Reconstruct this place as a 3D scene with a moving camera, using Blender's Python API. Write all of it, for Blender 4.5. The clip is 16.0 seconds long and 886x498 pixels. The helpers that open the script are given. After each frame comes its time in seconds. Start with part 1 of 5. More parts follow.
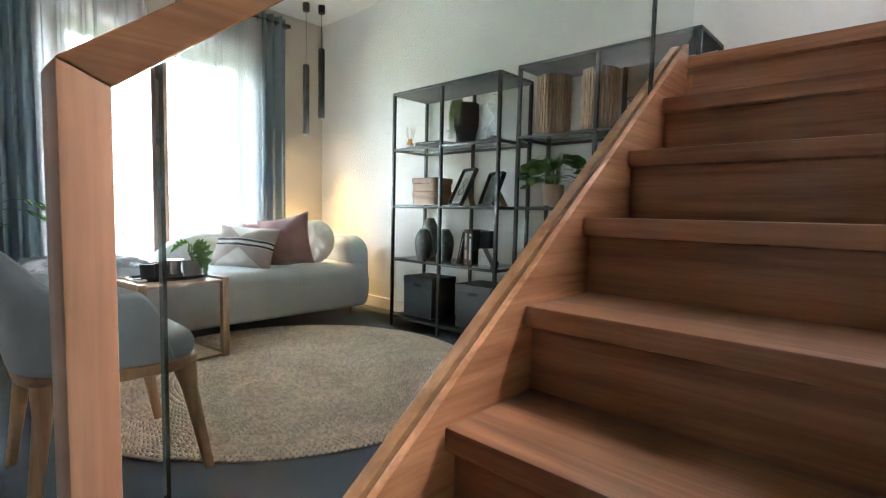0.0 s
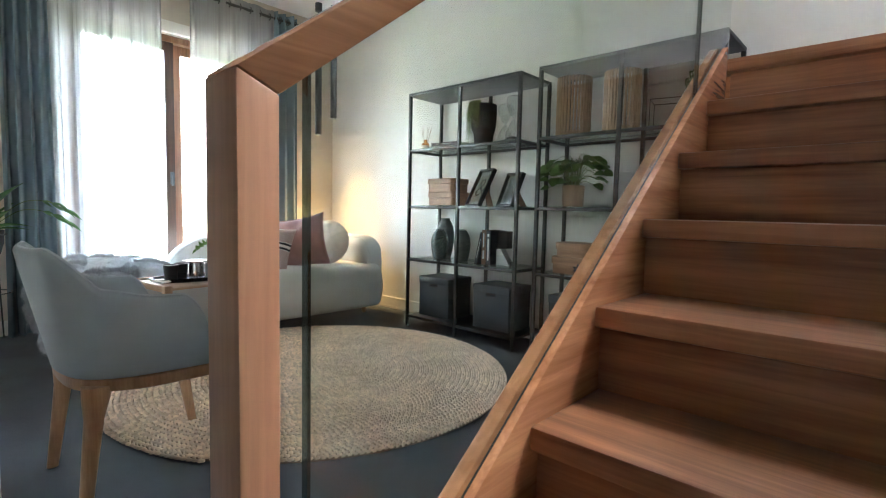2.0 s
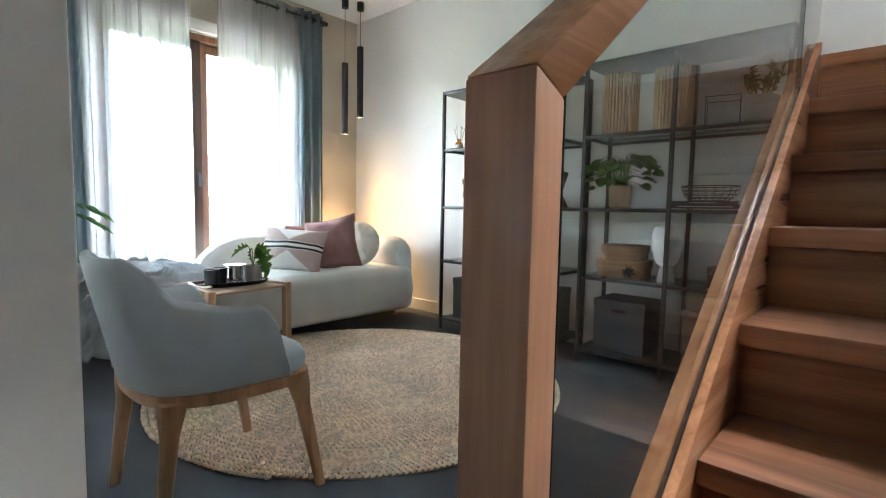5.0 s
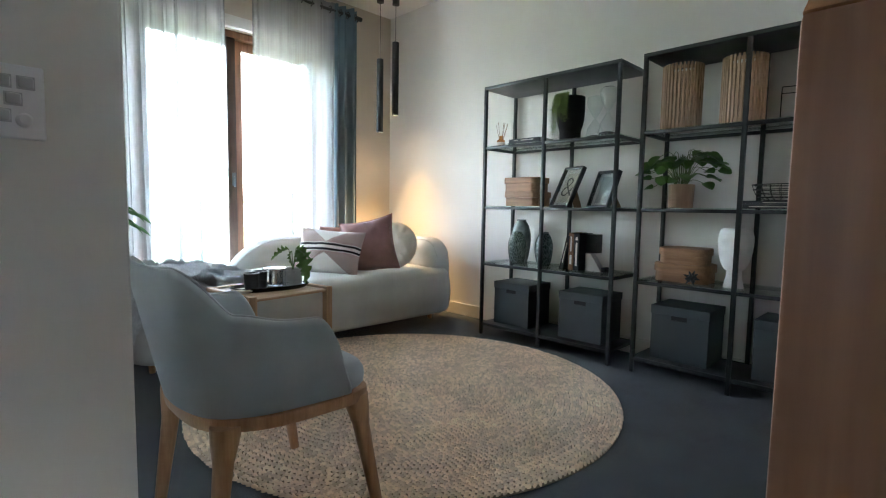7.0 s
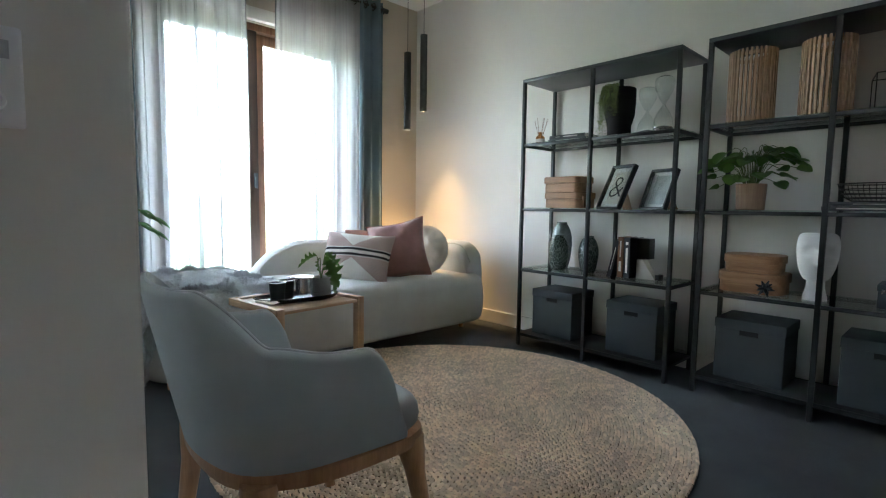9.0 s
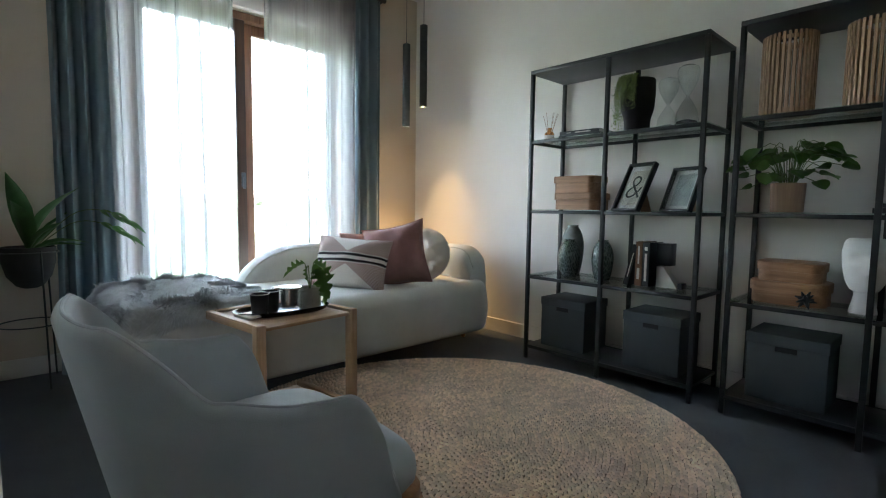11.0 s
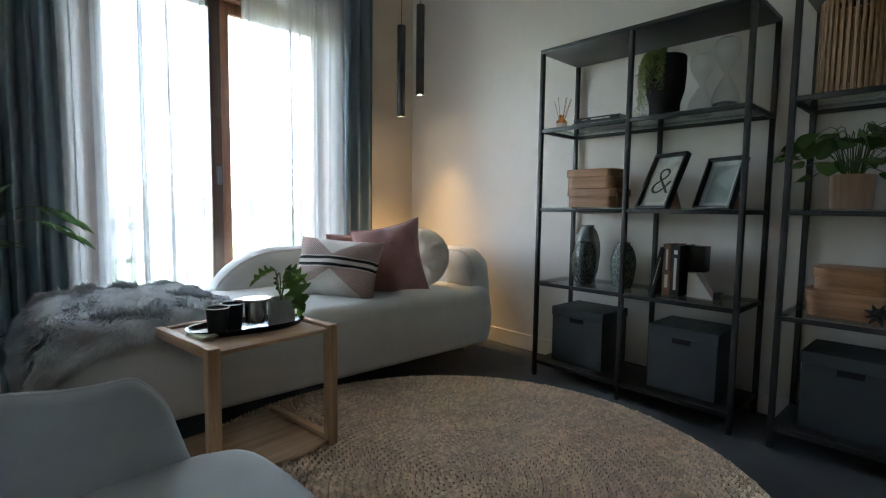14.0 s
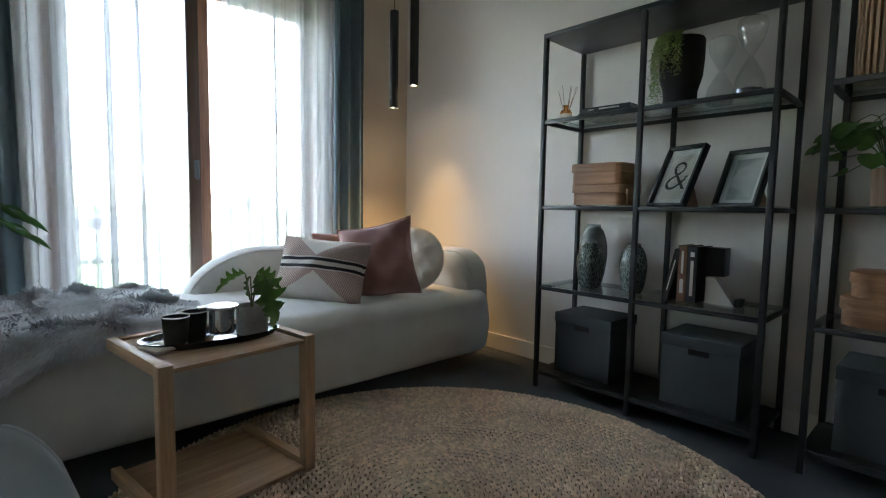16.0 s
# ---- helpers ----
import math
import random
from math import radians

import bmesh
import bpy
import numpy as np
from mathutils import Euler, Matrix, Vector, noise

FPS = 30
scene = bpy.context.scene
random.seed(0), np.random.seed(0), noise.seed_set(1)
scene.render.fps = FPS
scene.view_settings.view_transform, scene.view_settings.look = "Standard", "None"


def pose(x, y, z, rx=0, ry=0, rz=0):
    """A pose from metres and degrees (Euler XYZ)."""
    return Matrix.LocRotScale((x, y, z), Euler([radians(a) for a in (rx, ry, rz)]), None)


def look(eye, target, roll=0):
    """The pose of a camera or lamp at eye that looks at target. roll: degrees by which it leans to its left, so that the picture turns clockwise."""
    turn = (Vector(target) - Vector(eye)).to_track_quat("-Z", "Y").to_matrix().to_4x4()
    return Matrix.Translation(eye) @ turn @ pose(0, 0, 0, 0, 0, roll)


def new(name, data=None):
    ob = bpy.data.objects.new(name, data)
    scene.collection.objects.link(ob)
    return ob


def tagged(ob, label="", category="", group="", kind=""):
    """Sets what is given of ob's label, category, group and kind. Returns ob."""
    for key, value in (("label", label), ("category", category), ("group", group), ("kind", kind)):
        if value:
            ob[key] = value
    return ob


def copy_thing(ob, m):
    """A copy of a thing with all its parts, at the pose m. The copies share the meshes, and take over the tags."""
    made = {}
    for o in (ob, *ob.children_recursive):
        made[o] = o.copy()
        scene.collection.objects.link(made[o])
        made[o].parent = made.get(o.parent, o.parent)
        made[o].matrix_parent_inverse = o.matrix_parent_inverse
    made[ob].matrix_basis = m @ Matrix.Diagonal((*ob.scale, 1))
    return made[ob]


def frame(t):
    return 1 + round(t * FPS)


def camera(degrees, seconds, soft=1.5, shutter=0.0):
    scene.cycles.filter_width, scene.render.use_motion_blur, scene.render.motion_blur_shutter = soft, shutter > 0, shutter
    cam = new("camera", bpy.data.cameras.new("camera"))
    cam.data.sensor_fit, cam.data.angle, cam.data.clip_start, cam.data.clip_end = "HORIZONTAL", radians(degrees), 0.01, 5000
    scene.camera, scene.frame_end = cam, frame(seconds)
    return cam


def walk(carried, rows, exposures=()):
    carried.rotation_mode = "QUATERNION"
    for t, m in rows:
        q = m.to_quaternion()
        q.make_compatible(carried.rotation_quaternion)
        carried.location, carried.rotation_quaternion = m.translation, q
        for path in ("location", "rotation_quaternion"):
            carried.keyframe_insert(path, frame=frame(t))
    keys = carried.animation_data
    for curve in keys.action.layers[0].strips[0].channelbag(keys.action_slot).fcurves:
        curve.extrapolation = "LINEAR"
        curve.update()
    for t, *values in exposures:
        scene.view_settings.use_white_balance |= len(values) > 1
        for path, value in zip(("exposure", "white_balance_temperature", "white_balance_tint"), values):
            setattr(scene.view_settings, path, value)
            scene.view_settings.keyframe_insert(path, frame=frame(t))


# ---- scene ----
# ---------------------------------------------------------------- camera
cam = camera(83.94, 16.0, 1.1)
PATH = [
    (0, (2.8615, -2.4542, 0.8787), (1.4937, -1.0029, 0.7282), 1.30),
    (0.5, (2.8375, -2.4825, 0.8779), (1.4750, -1.0260, 0.7281), 1.30),
    (1, (2.8147, -2.5120, 0.8783), (1.4553, -1.0527, 0.7282), 1.30),
    (1.5, (2.7890, -2.5391, 0.8803), (1.4333, -1.0764, 0.7302), 1.29),
    (2, (2.7545, -2.5682, 0.8805), (1.4010, -1.1036, 0.7293), 1.28),
    (2.5, (2.7163, -2.5948, 0.883), (1.3640, -1.1291, 0.731), 1.26),
    (3, (2.6786, -2.6210, 0.8873), (1.3271, -1.1546, 0.7354), 1.22),
    (3.5, (2.6432, -2.6432, 0.8921), (1.2941, -1.1747, 0.7385), 1.19),
    (4, (2.6054, -2.6626, 0.8948), (1.2557, -1.1949, 0.7391), 1.13),
    (6.5, (2.3676, -2.6836, 0.9029), (0.9744, -1.2584, 0.7358), 1.00),
    (7, (2.3107, -2.6741, 0.9041), (0.8956, -1.2705, 0.7388), 0.96),
    (7.5, (2.2496, -2.6602, 0.9013), (0.8139, -1.2780, 0.7334), 0.93),
    (8, (2.1792, -2.6469, 0.9026), (0.7265, -1.2827, 0.7328), 0.88),
    (8.5, (2.1111, -2.6298, 0.9083), (0.6549, -1.2693, 0.7394), 0.83),
    (9, (2.0484, -2.6055, 0.9163), (0.5929, -1.2439, 0.7496), 0.81),
    (11.5, (1.8232, -2.3971, 0.9223), (0.3665, -1.0364, 0.7596), 0.77),
    (12, (1.7805, -2.3518, 0.9202), (0.3233, -0.9917, 0.7572), 0.79),
    (12.5, (1.7371, -2.3062, 0.9163), (0.2793, -0.9469, 0.7524), 0.79),
    (13, (1.6936, -2.2624, 0.9115), (0.2346, -0.9043, 0.7475), 0.80),
    (13.5, (1.6535, -2.2253, 0.9082), (0.1935, -0.868, 0.7463), 0.78),
    (14, (1.6177, -2.1909, 0.9063), (0.1579, -0.8331, 0.7462), 0.78),
    (14.5, (1.5826, -2.1557, 0.9044), (0.1238, -0.7969, 0.7443), 0.82),
    (15, (1.5463, -2.1158, 0.902), (0.0891, -0.7553, 0.7416), 0.88),
    (15.5, (1.5119, -2.0729, 0.898), (0.056, -0.7111, 0.7376), 0.95),
    (16, (1.4797, -2.0312, 0.8941), (0.0239, -0.6691, 0.734), 0.99),
]
walk(cam, [(t, look(eye, target, roll)) for t, eye, target, roll in PATH],
     exposures=[(0, 6.35, 6230, 9), (4, 6.32, 6200, 8), (7, 5.82, 6080, 7), (9, 5.53, 6080, 6), (12, 5.07, 6150, 7), (16, 4.8, 6200, 8)])

# ---------------------------------------------------------------- world and light
world = bpy.data.worlds.new("sky")
scene.world = world
world.use_nodes = True
wn, wl = world.node_tree.nodes, world.node_tree.links
sky = wn.new("ShaderNodeTexSky")
sky.sky_type = "NISHITA"
sky.sun_disc = False
sky.sun_elevation, sky.sun_rotation = radians(49), radians(25)
sky.air_density, sky.dust_density = 1.0, 1.0
haze = wn.new("ShaderNodeHueSaturation")   # thin bright overcast: a pale sky
haze.inputs["Saturation"].default_value = 0.45
wl.new(sky.outputs[0], haze.inputs["Color"])
wl.new(haze.outputs[0], wn["Background"].inputs[0])
wn["Background"].inputs[1].default_value = 0.15


def lamp(name, kind, m, energy, color=(1, 1, 1), **more):
    data = bpy.data.lights.new(name, kind)
    data.energy, data.color = energy, color
    for key, value in more.items():
        if key == "angle":
            data.angle = value
        if key == "size":
            data.shadow_soft_size = value
        if key == "spot":
            data.spot_size, data.spot_blend = value
    ob = new(name, data)
    ob.matrix_world = m
    return ob


lamp("sun", "SUN", look((3.2, 7, 9), (0, 0, 0)), 0.85, (1, 0.97, 0.92), angle=radians(25))

# ---------------------------------------------------------------- materials


def nodes_of(name):
    m = bpy.data.materials.new(name)
    m.use_nodes = True
    return m, m.node_tree.nodes, m.node_tree.links, m.node_tree.nodes["Principled BSDF"]


def ramp(n, stops):
    r = n.new("ShaderNodeValToRGB")
    while len(r.color_ramp.elements) < len(stops):
        r.color_ramp.elements.new(0.5)
    for e, (p, c) in zip(r.color_ramp.elements, stops):
        e.position, e.color = p, (*c, 1)
    return r


def noise_tex(n, l, scale, detail=4.0, stretch=(1, 1, 1), rough=0.55):
    co = n.new("ShaderNodeTexCoord")
    mp = n.new("ShaderNodeMapping")
    mp.inputs["Scale"].default_value = stretch
    l.new(co.outputs["Object"], mp.inputs[0])
    t = n.new("ShaderNodeTexNoise")
    t.inputs["Scale"].default_value, t.inputs["Detail"].default_value, t.inputs["Roughness"].default_value = scale, detail, rough
    l.new(mp.outputs[0], t.inputs["Vector"])
    return t


def bump(n, l, source, strength, distance=0.002, under=None):
    b = n.new("ShaderNodeBump")
    b.inputs["Strength"].default_value, b.inputs["Distance"].default_value = strength, distance
    l.new(source, b.inputs["Height"])
    if under:
        l.new(under, b.inputs["Normal"])
    return b.outputs[0]


def plain(name, color, rough=0.5, metal=0.0, var=0.12, scale=6, fine=200, relief=0.15, sheen=0.0, stretch=(1, 1, 1), island=False, depth=0.002):
    """A surface of one colour that varies coarsely and finely, with a fine relief."""
    m, n, l, p = nodes_of(name)
    big = noise_tex(n, l, scale, 5, stretch)
    dark = [c * (1 - var) for c in color]
    light = [min(1, c * (1 + var)) for c in color]
    r = ramp(n, [(0.3, dark), (0.7, light)])
    l.new(big.outputs[0], r.inputs[0])
    out = r.outputs[0]
    if island:
        g = n.new("ShaderNodeNewGeometry")
        mix = n.new("ShaderNodeHueSaturation")
        mr = n.new("ShaderNodeMapRange")
        mr.inputs["To Min"].default_value, mr.inputs["To Max"].default_value = 1 - island, 1 + island
        l.new(g.outputs["Random Per Island"], mr.inputs["Value"])
        l.new(mr.outputs[0], mix.inputs["Value"])
        l.new(out, mix.inputs["Color"])
        out = mix.outputs[0]
    l.new(out, p.inputs["Base Color"])
    small = noise_tex(n, l, fine, 3, stretch)
    rr = n.new("ShaderNodeMapRange")
    rr.inputs["To Min"].default_value, rr.inputs["To Max"].default_value = max(0.02, rough - 0.08), min(1, rough + 0.08)
    l.new(big.outputs[0], rr.inputs["Value"])
    l.new(rr.outputs[0], p.inputs["Roughness"])
    p.inputs["Metallic"].default_value = metal
    if sheen:
        p.inputs["Sheen Weight"].default_value, p.inputs["Sheen Roughness"].default_value = sheen, 0.45
    if relief:
        l.new(bump(n, l, small.outputs[0], relief, depth), p.inputs["Normal"])
    return m


def wood(name, dark, light, axis="x", rough=0.38, size=1.0, relief=0.2):
    """Sawn, oiled timber with its grain along one axis; each piece is a little different."""
    m, n, l, p = nodes_of(name)
    s = {"x": (0.06, 1, 1), "y": (1, 0.06, 1), "z": (1, 1, 0.06)}[axis]
    co, info = n.new("ShaderNodeTexCoord"), n.new("ShaderNodeObjectInfo")
    add = n.new("ShaderNodeVectorMath")
    add.operation = "MULTIPLY_ADD"
    l.new(info.outputs["Random"], add.inputs[0])
    add.inputs[1].default_value = (7, 11, 5)
    l.new(co.outputs["Object"], add.inputs[2])
    outs = []
    for scale, detail in ((14 / size, 6), (90 / size, 5), (3.0 / size, 2)):
        mp, t = n.new("ShaderNodeMapping"), n.new("ShaderNodeTexNoise")
        mp.inputs["Scale"].default_value = s
        l.new(add.outputs[0], mp.inputs[0])
        l.new(mp.outputs[0], t.inputs["Vector"])
        t.inputs["Scale"].default_value, t.inputs["Detail"].default_value = scale, detail
        t.inputs["Distortion"].default_value = 0.6
        outs.append(t.outputs[0])
    mixed = n.new("ShaderNodeMath")
    mixed.operation = "MULTIPLY_ADD"
    l.new(outs[1], mixed.inputs[0])
    mixed.inputs[1].default_value = 0.45
    l.new(outs[0], mixed.inputs[2])
    r = ramp(n, [(0.5, dark), (0.72, [(a + b) / 2 for a, b in zip(dark, light)]), (0.92, light)])
    l.new(mixed.outputs[0], r.inputs[0])
    hue = n.new("ShaderNodeHueSaturation")
    mr = n.new("ShaderNodeMapRange")
    mr.inputs["To Min"].default_value, mr.inputs["To Max"].default_value = 0.8, 1.2
    l.new(outs[2], mr.inputs["Value"])
    l.new(mr.outputs[0], hue.inputs["Value"])
    l.new(r.outputs[0], hue.inputs["Color"])
    l.new(hue.outputs[0], p.inputs["Base Color"])
    p.inputs["Roughness"].default_value = rough
    l.new(bump(n, l, outs[1], relief, 0.001), p.inputs["Normal"])
    return m


def clear_glass(name, color=(0.93, 0.97, 0.95), rough=0.0, ior=1.5):
    m, n, l, p = nodes_of(name)
    p.inputs["Base Color"].default_value = (*color, 1)
    p.inputs["Transmission Weight"].default_value = 1
    p.inputs["Roughness"].default_value, p.inputs["IOR"].default_value = rough, ior
    return m


def pane_glass(name, tint=(0.9, 0.95, 0.93), gloss=0.035):
    """A thin sheet: most light goes straight through, some is mirrored, more so at a glance."""
    m, n, l, p = nodes_of(name)
    tr, gl, mx, lw = n.new("ShaderNodeBsdfTransparent"), n.new("ShaderNodeBsdfGlossy"), n.new("ShaderNodeMixShader"), n.new("ShaderNodeLayerWeight")
    tr.inputs[0].default_value = (*tint, 1)
    gl.inputs["Roughness"].default_value = 0.01
    pw, ma = n.new("ShaderNodeMath"), n.new("ShaderNodeMath")
    pw.operation, ma.operation = "POWER", "MULTIPLY_ADD"
    pw.inputs[1].default_value, ma.inputs[1].default_value, ma.inputs[2].default_value = 5.0, 0.8, gloss
    l.new(lw.outputs["Facing"], pw.inputs[0])
    l.new(pw.outputs[0], ma.inputs[0])
    l.new(ma.outputs[0], mx.inputs[0])
    l.new(tr.outputs[0], mx.inputs[1])
    l.new(gl.outputs[0], mx.inputs[2])
    l.new(mx.outputs[0], n["Material Output"].inputs[0])
    return m


def sheer_cloth(name, color, open_share):
    """A thin woven curtain that lets part of the light straight through and scatters the rest."""
    m, n, l, p = nodes_of(name)
    tr, tl, df = n.new("ShaderNodeBsdfTransparent"), n.new("ShaderNodeBsdfTranslucent"), n.new("ShaderNodeBsdfDiffuse")
    a, b = n.new("ShaderNodeMixShader"), n.new("ShaderNodeMixShader")
    streak = noise_tex(n, l, 22, 3, (1, 5, 0.09))
    r = ramp(n, [(0.3, [c * 0.92 for c in color]), (0.7, color)])
    l.new(streak.outputs[0], r.inputs[0])
    l.new(r.outputs[0], tl.inputs[0])
    l.new(r.outputs[0], df.inputs[0])
    a.inputs[0].default_value = 0.5
    l.new(tl.outputs[0], a.inputs[1])
    l.new(df.outputs[0], a.inputs[2])
    mr = n.new("ShaderNodeMapRange")
    mr.inputs["To Min"].default_value, mr.inputs["To Max"].default_value = open_share + 0.05, open_share - 0.05
    l.new(streak.outputs[0], mr.inputs["Value"])
    l.new(mr.outputs[0], b.inputs[0])
    l.new(a.outputs[0], b.inputs[1])
    l.new(tr.outputs[0], b.inputs[2])
    l.new(b.outputs[0], n["Material Output"].inputs[0])
    return m


def leafy(name, color, thin=0.3, rough=0.42):
    """A leaf: mottled, with a soft shine, and light that comes through from behind."""
    m = plain(name, color, rough, var=0.35, scale=14, fine=60, relief=0.3)
    n, l = m.node_tree.nodes, m.node_tree.links
    tl, mx = n.new("ShaderNodeBsdfTranslucent"), n.new("ShaderNodeMixShader")
    tl.inputs[0].default_value = (min(1, color[0] * 2.2), min(1, color[1] * 2.0), color[2] * 1.2, 1)
    mx.inputs[0].default_value = thin
    l.new(n["Principled BSDF"].outputs[0], mx.inputs[1])
    l.new(tl.outputs[0], mx.inputs[2])
    l.new(mx.outputs[0], n["Material Output"].inputs[0])
    return m


def glow(name, color, strength):
    m, n, l, p = nodes_of(name)
    p.inputs["Base Color"].default_value = (*color, 1)
    p.inputs["Emission Color"].default_value = (*color, 1)
    p.inputs["Emission Strength"].default_value = strength
    return m


WALL = plain("wall_paint", (0.7, 0.68, 0.64), 0.75, var=0.03, scale=1.5, fine=350, relief=0.12)
# wall paint taken down to tan: the window wall's backlit shade, put in the colour
WALLBACKLIT = plain("backlit_wall_paint", (0.54, 0.475, 0.385), 0.75, var=0.03, scale=1.5, fine=350, relief=0.12)
CEIL = plain("ceiling_paint", (0.8, 0.79, 0.77), 0.85, var=0.02, scale=1.2, fine=300, relief=0.08)
TRIM = plain("white_gloss_paint", (0.74, 0.72, 0.68), 0.4, var=0.03, fine=120, relief=0.04)
CARPET = plain("loop_carpet", (0.056, 0.067, 0.077), 0.95, var=0.3, scale=3.0, fine=420, relief=0.9, sheen=0.1, depth=0.004)
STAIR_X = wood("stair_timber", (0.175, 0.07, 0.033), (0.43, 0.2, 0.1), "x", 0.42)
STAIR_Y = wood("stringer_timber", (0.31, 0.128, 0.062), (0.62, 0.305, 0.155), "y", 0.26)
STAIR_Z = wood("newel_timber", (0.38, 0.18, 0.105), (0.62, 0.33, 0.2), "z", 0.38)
OAK_X = wood("pale_oak_x", (0.34, 0.2, 0.11), (0.58, 0.39, 0.23), "x", 0.45, 0.6)
OAK_Y = wood("pale_oak_y", (0.34, 0.2, 0.11), (0.58, 0.39, 0.23), "y", 0.45, 0.6)
OAK_Z = wood("pale_oak_z", (0.34, 0.2, 0.11), (0.58, 0.39, 0.23), "z", 0.45, 0.6)
ASH = wood("chair_timber", (0.36, 0.18, 0.085), (0.56, 0.315, 0.165), "z", 0.42, 0.6)
BLACK = plain("black_powder_coat", (0.018, 0.021, 0.023), 0.42, var=0.2, scale=12, fine=500, relief=0.1)
BLACKSHEET = plain("black_shelf_sheet", (0.02, 0.024, 0.026), 0.35, var=0.2, scale=4, fine=300, relief=0.05)
GLASS = pane_glass("shelf_glass", (0.86, 0.93, 0.9))
RAILGLASS = pane_glass("balustrade_glass", (0.93, 0.96, 0.95))
GLASSEDGE = pane_glass("glass_edge", (0.36, 0.43, 0.41), 0.1)
WINDOWGLASS = pane_glass("window_glass", (0.97, 0.98, 0.98))
BOUCLE = plain("pale_boucle_wool", (0.53, 0.54, 0.51), 0.95, var=0.07, scale=5, fine=260, relief=0.5, sheen=0.25, depth=0.003)
CHAIRCLOTH = plain("grey_blue_wool_felt", (0.395, 0.44, 0.45), 0.95, var=0.07, scale=7, fine=500, relief=0.3, sheen=0.3)
DRAPE = plain("blue_grey_drape", (0.13, 0.187, 0.22), 0.9, var=0.15, scale=4, fine=300, relief=0.25, sheen=0.2, stretch=(1, 1, 0.1))
SHEER = sheer_cloth("sheer_linen", (0.52, 0.535, 0.55), 0.5)
# frame timber darkened in the colour, so the left sash reads as backlit
SHADEFRAME = wood("shaded_frame_timber", (0.035, 0.02, 0.014), (0.085, 0.045, 0.028), "z", 0.45)
FRAMEWOOD = wood("window_frame_timber", (0.14, 0.06, 0.03), (0.3, 0.15, 0.08), "z", 0.4)
STEEL = plain("brushed_steel", (0.6, 0.6, 0.6), 0.25, 1.0, var=0.05, relief=0.05)

# ---------------------------------------------------------------- building helpers


def finish(name, bm, mat, smooth=True):
    me = bpy.data.meshes.new(name)
    bmesh.ops.recalc_face_normals(bm, faces=bm.faces)
    bm.to_mesh(me)
    bm.free()
    if smooth:
        me.shade_smooth()
        me.set_sharp_from_angle(angle=radians(38))
    me.materials.append(mat)
    return me


def part(name, bm, mat, parent, label="", smooth=True):
    """ONE mesh object under a thing or under a part."""
    ob = new(name, finish(name, bm, mat, smooth))
    ob.parent = parent
    if label:
        tagged(ob, label)
    return ob


def solo(name, bm, mat, label, category, m=None, group="", kind="", smooth=True):
    """A thing that is one single mesh."""
    ob = new(name, finish(name, bm, mat, smooth))
    if m:
        ob.matrix_world = m
    return tagged(ob, label, category, group, kind)


def thing(name, label, category, m=None, group="", kind=""):
    ob = new(name)
    ob.empty_display_size = 0.05
    if m:
        ob.matrix_world = m
    return tagged(ob, label, category, group, kind)


def box(x0, x1, y0, y1, z0, z1, bev=0.0, seg=2, bm=None):
    bm = bm or bmesh.new()
    vs = bmesh.ops.create_cube(bm, size=1)["verts"]
    for v in vs:
        v.co = Vector(((x0 + x1) / 2 + v.co.x * (x1 - x0), (y0 + y1) / 2 + v.co.y * (y1 - y0), (z0 + z1) / 2 + v.co.z * (z1 - z0)))
    if bev:
        es = list({e for v in vs for e in v.link_edges})
        bmesh.ops.bevel(bm, geom=es, offset=bev, segments=seg, profile=0.5, affect="EDGES")
    return bm


def rings(loops, closed=True, cap=True, bm=None):
    """A skin over a list of point rings, each of the same length."""
    bm = bm or bmesh.new()
    rows = [[bm.verts.new(p) for p in loop] for loop in loops]
    k = len(rows[0])
    for a, b in zip(rows, rows[1:]):
        for i in range(k if closed else k - 1):
            j = (i + 1) % k
            bm.faces.new((a[i], a[j], b[j], b[i]))
    if cap:
        bm.faces.new(rows[0][::-1])
        bm.faces.new(rows[-1])
    return bm


def lathe(profile, seg=28, at=(0, 0, 0), bm=None, cap=True, squash=(1, 1)):
    """A turned shape from (radius, height) pairs."""
    x, y, z = at
    return rings([[(x + squash[0] * r * math.cos(2 * math.pi * i / seg), y + squash[1] * r * math.sin(2 * math.pi * i / seg), z + h) for i in range(seg)]
                  for r, h in profile], bm=bm, cap=cap)


def tube(points, radius, seg=8, bm=None):
    """A round bar along a line of points; radius may be one value for each point."""
    pts = [Vector(p) for p in points]
    rad = radius if isinstance(radius, (list, tuple)) else [radius] * len(pts)
    loops = []
    up = Vector((0.123, 0.271, 0.953))
    for i, p in enumerate(pts):
        d = (pts[min(i + 1, len(pts) - 1)] - pts[max(i - 1, 0)]).normalized()
        a = d.cross(up)
        if a.length < 0.05:
            a = d.cross(Vector((1, 0, 0)))
        a.normalize()
        b = d.cross(a)
        loops.append([p + rad[i] * (a * math.cos(2 * math.pi * k / seg) + b * math.sin(2 * math.pi * k / seg)) for k in range(seg)])
    return rings(loops, bm=bm)


def extrude_yz(poly, x0, x1, bev=0.0):
    """A flat outline in the y-z plane, given thickness along x."""
    bm = rings([[(x, y, z) for y, z in poly] for x in (x0, x1)])
    if bev:
        bmesh.ops.recalc_face_normals(bm, faces=bm.faces)
        bmesh.ops.bevel(bm, geom=list(bm.edges), offset=bev, segments=2, profile=0.5, affect="EDGES")
    return bm


